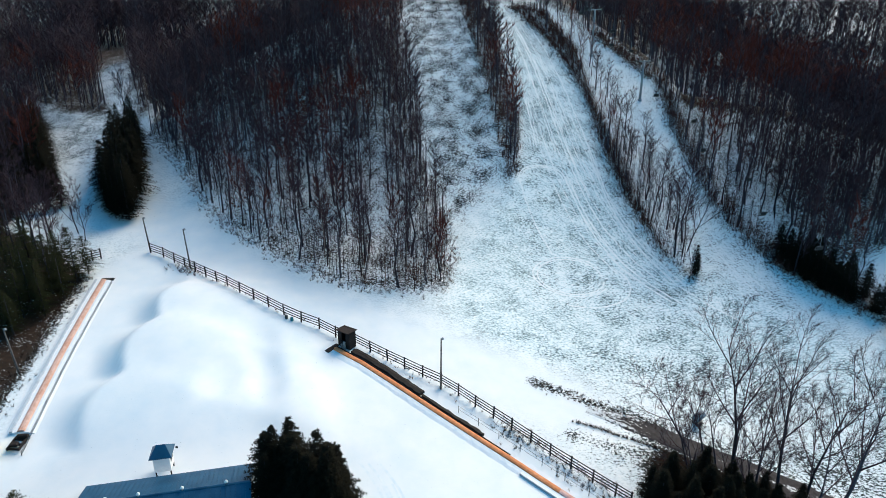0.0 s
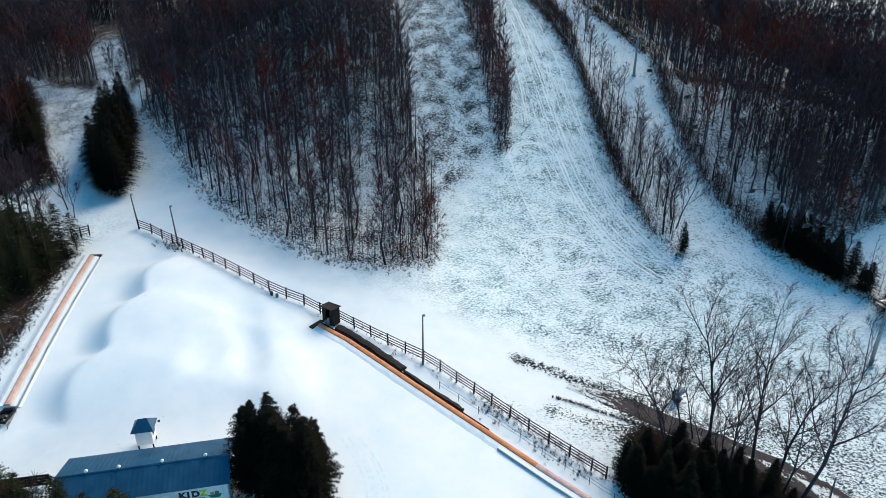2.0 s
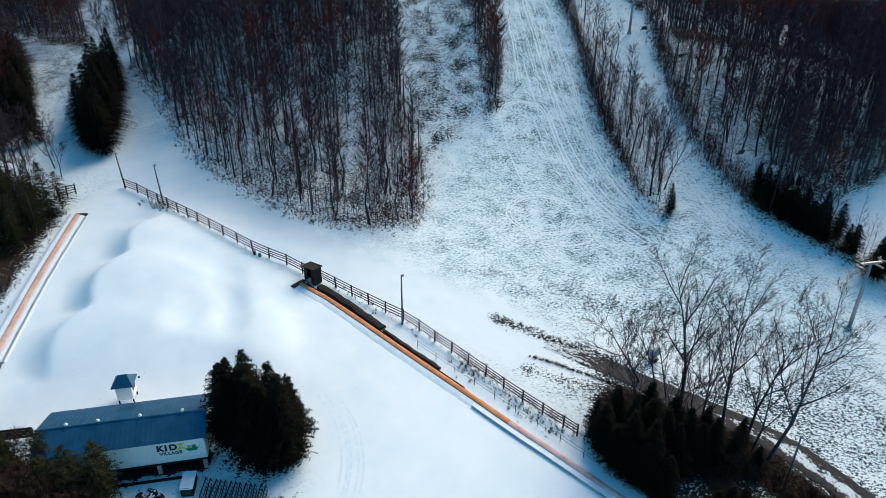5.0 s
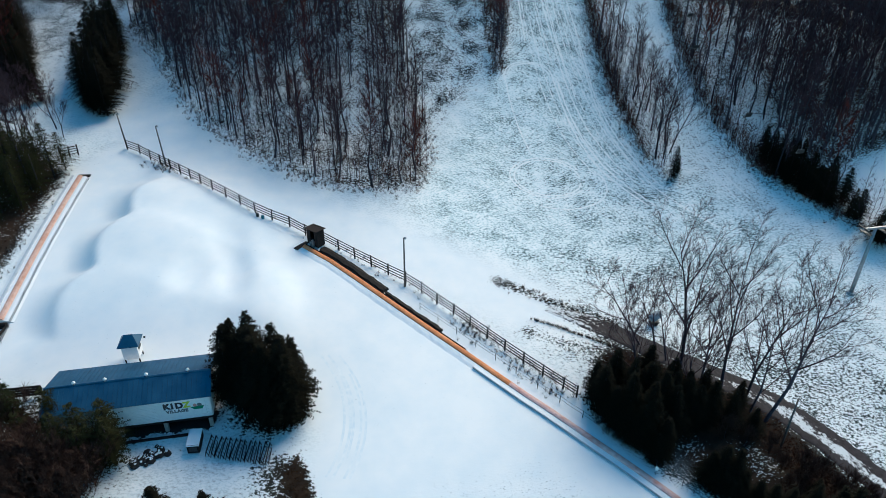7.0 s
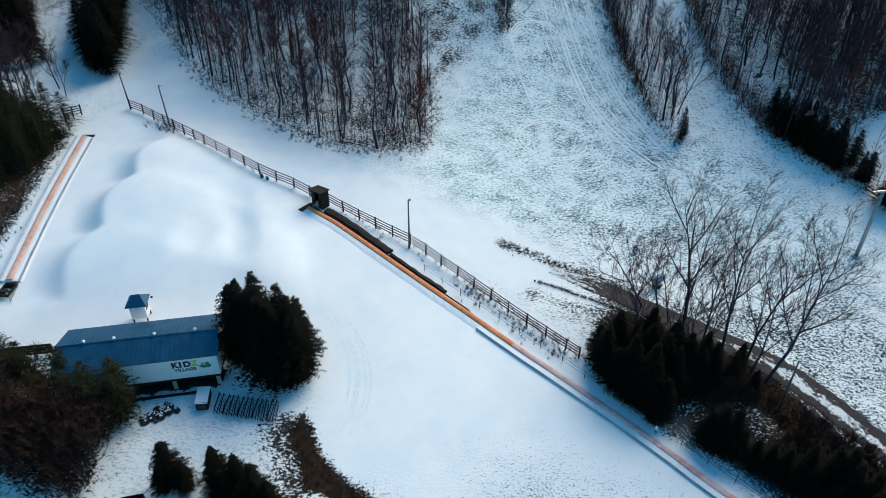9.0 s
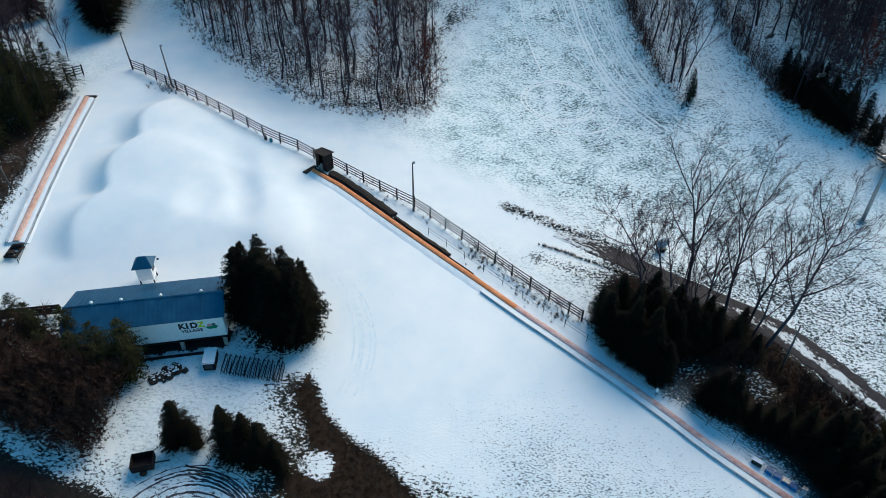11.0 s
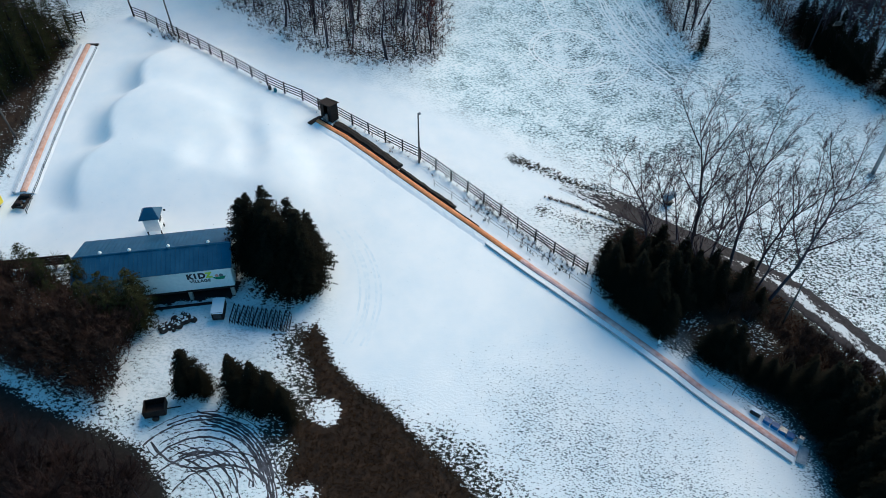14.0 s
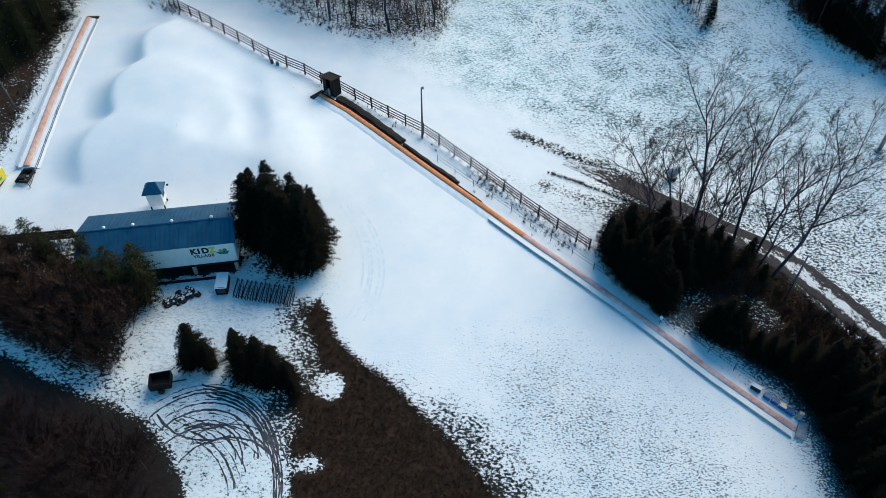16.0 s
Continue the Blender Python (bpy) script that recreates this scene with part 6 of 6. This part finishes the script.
def booth():
    b = thing("lookout_booth", "small white booth with a blue hipped roof behind the lodge", "booth", at_ground(-25.9, 49.0, 12) @ Matrix.Scale(0.86, 4))
    for x in (-0.75, 0.75):
        for y in (-0.75, 0.75):
            part("leg", Shape().box(pose(x, y, -0.2), 0.12, 0.12, 1.1), WOOD, b)
    part("cabin", Shape().box(pose(0, 0, 0.85), 1.7, 1.7, 2.0), WHITE, b, "white boarded cabin", bevel=0.02)
    part("window", Shape().box(pose(0.86, 0, 1.75), 0.03, 1.0, 0.7), DARK_STEEL, b, "dark window pane")
    part("door", Shape().box(pose(0.25, 0.86, 0.9), 0.7, 0.03, 1.8), PALE_POST, b)
    s = Shape()
    s.v = [(-1.15, -1.15, 2.8), (1.15, -1.15, 2.8), (1.15, 1.15, 2.8), (-1.15, 1.15, 2.8), (-0.45, 0, 3.75), (0.45, 0, 3.75), (-1.15, -1.15, 2.72), (1.15, -1.15, 2.72), (1.15, 1.15, 2.72), (-1.15, 1.15, 2.72)]
    s.f = [(0, 1, 5, 4), (1, 2, 5), (2, 3, 4, 5), (3, 0, 4), (9, 8, 7, 6), (0, 6, 7, 1), (1, 7, 8, 2), (2, 8, 9, 3), (3, 9, 6, 0)]
    part("roof", s, ROOF, b, "blue hipped metal roof")
    part("lamp", Shape().tube([(1.2, 0.9, 2.5), (1.42, 0.95, 2.45)], [0.10, 0.13], 8), DARK_STEEL, b)


booth()
scr = thing("timber_screen", "dark timber screen beside the lodge", "screen", at_ground(-33.0, 44.6, 11))
for k in range(5):
    part("post", Shape().box(pose(-1.6 * k, 0, -0.3), 0.12, 0.12, 1.5), DARK_WOOD, scr)
for z in (0.15, 0.45, 0.75, 1.05):
    part("board", Shape().box(pose(-3.2, -0.08, z + 0.05), 6.8, 0.04, 0.26), DARK_WOOD, scr)


# ---- things in the yard ----
k = thing("kiosk", "small dark kiosk with a snow-covered lid", "kiosk", at_ground(-17.6, 41.0, 8))
part("cabinet", Shape().box(pose(0, 0, -0.05), 1.05, 1.9, 0.95), DARK_WOOD, k, bevel=0.03)
part("lid", Shape().box(pose(0, -0.02, 0.90, 6, 0, 0), 1.15, 1.95, 0.09), SNOW, k, "lid under snow", bevel=0.03)
part("hatch", Shape().box(pose(0, -0.97, 0.2), 0.7, 0.03, 0.5), DARK_STEEL, k)


def ski_rack(m, label):
    f = thing("ski_rack", label, "ski rack", m, "ski racks in the yard")
    part("top_bar", Shape().beam((0, -1.05, 0.52), (0, 1.05, 0.52), 0.08, 0.07), DARK_WOOD, f)
    part("foot_bar", Shape().beam((0.16, -1.05, 0.10), (0.16, 1.05, 0.10), 0.06, 0.06), DARK_WOOD, f)
    for y in (-0.98, 0.98):
        part("leg", Shape().beam((0.20, y, -0.05), (0.0, y, 0.52), 0.05, 0.06), DARK_WOOD, f)
        part("leg", Shape().beam((-0.16, y, -0.05), (0.0, y, 0.52), 0.05, 0.06), DARK_WOOD, f)
    for n in range(4):
        part("slat", Shape().beam((0.16, -0.6 + 0.4 * n, 0.12), (0.0, -0.6 + 0.4 * n, 0.50), 0.03, 0.04), DARK_WOOD, f)
    return f


first = ski_rack(at_ground(-16.3, 40.8, 4), "low dark timber ski rack standing in the snow")
for n in range(1, 13):
    copy_thing(first, at_ground(-16.3 + 0.46 * n, 40.8 - 0.06 * n, 4 + 3 * math.sin(n * 2.1)))

ROCK = plain("dark_field_stone", (0.012, 0.011, 0.011), (0.045, 0.041, 0.040), 4, 0.9, 0, 0.5, 0.2)


def rock(seed, size):
    bm = bmesh.new()
    bmesh.ops.create_icosphere(bm, subdivisions=2, radius=size)
    for v in bm.verts:
        v.co *= 1 + 0.35 * noise.noise(v.co * (1.6 / size) + Vector((seed * 3.1, 0, 0)))
        v.co.z *= 0.62
    me = bpy.data.meshes.new("rock")
    bm.to_mesh(me)
    bm.free()
    me.materials.append(ROCK)
    return me


rocks = [rock(i, 0.20 + 0.05 * i) for i in range(4)]
caps = []
for i in range(4):
    bm = bmesh.new()
    bmesh.ops.create_icosphere(bm, subdivisions=2, radius=0.12)
    for v in bm.verts:
        v.co *= 1 + 0.25 * noise.noise(v.co * 5 + Vector((i * 7.7, 1, 0)))
        v.co.z = v.co.z * 0.35 + 0.06
    me = bpy.data.meshes.new("snow_cap")
    bm.to_mesh(me)
    bm.free()
    me.materials.append(SNOW)
    caps.append(me)
r7 = random.Random(7)
for i in range(60):
    f = r7.random()
    x, y = -22.5 + 2.3 * f + r7.gauss(0, 0.22), 38.7 + 1.4 * f + r7.gauss(0, 0.3)
    o = tagged(new("stone", rocks[i % 4]), "dark stone in a heap with a cap of snow", "stone", "stones in the heap")
    o.scale = (1, 1, 1)
    o.matrix_basis = pose(x, y, ground_at(x, y) + 0.08, r7.uniform(-15, 15), r7.uniform(-15, 15), r7.uniform(0, 360))
    c = new("snow_cap", caps[i % 4])
    c.parent = o
    c.matrix_basis = pose(0.05, 0.03, 0.10 + 0.03 * (i % 4))
    c.scale = (0.9, 0.9, 0.9) if i % 2 else (0.5, 0.5, 0.6)

t = thing("trailer", "dark open utility trailer parked in the snow", "trailer", at_ground(-20.0, 30.5, 16))
part("bed", Shape().box(pose(0, 0, 0.35), 1.7, 1.3, 0.10), DARK_WOOD, t)
for m, sx, sy in ((pose(0, 0.65, 0.4), 1.7, 0.06), (pose(0, -0.65, 0.4), 1.7, 0.06), (pose(-0.85, 0, 0.4), 0.06, 1.3), (pose(0.85, 0, 0.4), 0.06, 1.3)):
    part("side_board", Shape().box(m, sx, sy, 0.75), DARK_WOOD, t)
for y in (-0.78, 0.78):
    part("wheel", Shape().tube([(0, y - 0.09, 0.28), (0, y + 0.09, 0.28)], [0.28, 0.28], 14), TARP, t)
part("drawbar", Shape().beam((0.8, 0, 0.38), (2.0, 0, 0.32), 0.08, 0.08), DARK_STEEL, t)

BLUE = plain("blue_plastic", (0.02, 0.08, 0.24), (0.05, 0.15, 0.36), 3, 0.5, 0, 0.1)
for i, (x, y) in enumerate(((33.05, 34.7), (33.65, 34.3), (34.25, 33.9), (34.8, 33.5))):
    b = thing("crate", "blue plastic crate beside the lower end of the lift", "crate", at_ground(x, y, -38 + 7 * (i % 2)), "crates by the lift")
    part("tub", Shape().box(pose(0, 0, 0), 0.62, 0.5, 0.42), BLUE, b, bevel=0.03)
    part("lid", Shape().box(pose(0.03, 0, 0.42, 0, 3, 0), 0.66, 0.54, 0.05), STEEL if i == 2 else BLUE, b, bevel=0.01)
b = thing("equipment_box", "small white equipment box beside the lift", "box", at_ground(32.2, 35.4, -38))
part("case", Shape().box(pose(0, 0, 0), 0.9, 0.42, 0.55), DARK_STEEL, b, bevel=0.03)
part("lid", Shape().box(pose(0, 0, 0.55), 0.96, 0.48, 0.05), SNOW, b, "lid under snow", bevel=0.01)
b = thing("equipment_box", "pale metal cabinet at the loading end of the lift", "box", at_ground(35.6, 33.1, -38))
part("case", Shape().box(pose(0, 0, 0), 0.5, 0.45, 0.8), STEEL, b, bevel=0.03)
part("door", Shape().box(pose(0, -0.23, 0.08), 0.42, 0.02, 0.62), SKIRT, b)
s = thing("sign", "small white diamond sign on a post", "sign", at_ground(24.2, 41.2, 20) @ Matrix.Scale(0.75, 4))
part("post", Shape().tube([(0, 0, -0.3), (0, 0, 1.15)], [0.035, 0.035], 6), DARK_STEEL, s)
plate = Shape()
plate.v = [(a, -0.06 + 0.5 * b + d, 1.25 + 0.85 * b) for d in (0, 0.03) for a, b in ((0, -0.34), (0.30, 0), (0, 0.34), (-0.30, 0))]
plate.f = [(0, 1, 2, 3), (7, 6, 5, 4), (0, 4, 5, 1), (1, 5, 6, 2), (2, 6, 7, 3), (3, 7, 4, 0)]
part("plate", plate, WHITE, s, "white diamond plate")

# a covered snow gun at the foot of the run
g = thing("snow_gun", "dark covered snow gun standing at the foot of the run", "snow gun", at_ground(28.7, 61.2, 30))
part("base", Shape().box(pose(0, 0, 0.15), 1.0, 0.8, 0.12), DARK_STEEL, g)
for y in (-0.42, 0.42):
    part("wheel", Shape().tube([(-0.1, y - 0.06, 0.22), (-0.1, y + 0.06, 0.22)], [0.24, 0.24], 12), TARP, g)
part("stem", Shape().tube([(0, 0, 0.2), (0, 0, 0.8)], [0.09, 0.08], 8), DARK_STEEL, g)
part("barrel", Shape().tube([(-0.65, 0, 0.85), (-0.3, 0, 0.98), (0.55, 0, 1.2), (0.7, 0, 1.25)], [0.38, 0.50, 0.46, 0.40], 14), SKIRT, g, "grey covered barrel", smooth=True)

# ---- chairlift ----
def tower(x, y, h, turn):
    t = thing("chairlift_tower", "grey steel chairlift tower on the run", "lift tower", at_ground(x, y, turn), "chairlift towers")
    part("mast", Shape().tube([(0, 0, -0.5), (0, 0, h)], [0.26, 0.18], 10), STEEL, t, smooth=True)
    part("footing", Shape().tube([(0, 0, -0.4), (0, 0, 0.25)], [0.5, 0.45], 10), SKIRT, t)
    part("cross_arm", Shape().beam((-1.7, 0, h), (1.7, 0, h), 0.22, 0.26), STEEL, t)
    for s in (-1, 1):
        part("sheave_train", Shape().beam((1.6 * s, -0.8, h + 0.1), (1.6 * s, 0.8, h + 0.1), 0.16, 0.22), DARK_STEEL, t)
        part("catwalk", Shape().box(pose(1.15 * s, 0, h - 0.5), 0.5, 1.5, 0.05), DARK_STEEL, t)
        part("lifting_frame", Shape().beam((0.9 * s, 0, h), (1.1 * s, 0, h + 0.8), 0.07, 0.07), STEEL, t)
    return h


LIFT_TOWERS = [(57.6, 57.0, 9.5), (55.3, 69.0, 9.4), (39.9, 134.6, 7.6), (32.6, 149.5, 9.6), (24.0, 172.0, 9.0)]
tops = []
for i, (x, y, h) in enumerate(LIFT_TOWERS):
    n = LIFT_TOWERS[min(i + 1, len(LIFT_TOWERS) - 1)]
    q = LIFT_TOWERS[max(i - 1, 0)]
    turn = math.degrees(math.atan2(n[1] - q[1], n[0] - q[0])) - 90
    tower(x, y, h, turn)
    tops.append((Vector((x, y, ground_at(x, y) + h + 0.22)), Vector((math.cos(radians(turn)), math.sin(radians(turn)), 0)), turn))


def chair(p, turn):
    c = thing("lift_chair", "empty dark chairlift seat hanging from the cable", "lift chair", Matrix.Translation(p) @ pose(0, 0, 0, 0, 0, turn), "chairs on the chairlift")
    part("hanger", Shape().tube([(0, 0, 0.03), (0.12, 0, -0.6), (0.12, 0, -1.6)], [0.035] * 3, 6), STEEL, c)
    part("seat", Shape().box(pose(0, 0.12, -2.15), 1.05, 0.45, 0.06), DARK_STEEL, c, bevel=0.01)
    part("backrest", Shape().box(pose(0, -0.14, -2.05, 10, 0, 0), 1.05, 0.06, 0.55), DARK_STEEL, c, bevel=0.01)
    part("frame", Shape().tube([(-0.55, 0, -2.1), (-0.5, 0, -1.6), (0.5, 0, -1.6), (0.55, 0, -2.1)], [0.025] * 4, 6), STEEL, c)


for side_of in (-1.6, 1.6):
    line = []
    for (a, na, ta), (b, nb, tb) in zip(tops, tops[1:]):
        pa, pb = a + na * side_of, b + nb * side_of
        sag = (pb - pa).length * 0.025
        for n in range(9):
            f = n / 8
            line.append(pa.lerp(pb, f) - Vector((0, 0, sag * 4 * f * (1 - f))))
    base = line[0].copy()
    cab = thing("lift_cable", "steel cable of the chairlift between towers", "cable", Matrix.Translation(base), "cables of the chairlift")
    part("strand", Shape().tube([p - base for p in line], [0.013] * len(line), 5), TARP, cab)
    marks = (3, 6, 11, 13, 15, 21, 24, 29) if side_of > 0 else (4, 12, 14, 16, 22, 28)
    for n in marks:
        chair(line[n] - Vector((0, 0, 0.0)), tops[2][2])


# barrels left at the foot of the fence
TEAL = plain("teal_plastic", (0.02, 0.10, 0.14), (0.04, 0.16, 0.20), 3, 0.5, 0, 0.1)
for x, y, mat, label in ((-19.3, 71.8, DARK_STEEL, "dark plastic barrel at the foot of the fence"), (-18.6, 71.6, TEAL, "teal plastic barrel at the foot of the fence")):
    b = thing("barrel", label, "barrel", at_ground(x, y, 10) @ Matrix.Scale(0.7, 4))
    part("drum", Shape().tube([(0, 0, -0.05), (0, 0, 0.12), (0, 0, 0.42), (0, 0, 0.62)], [0.24, 0.28, 0.28, 0.24], 14), mat, b, smooth=False)
    part("lid", Shape().tube([(0, 0, 0.62), (0, 0, 0.67)], [0.26, 0.25], 14), mat, b)
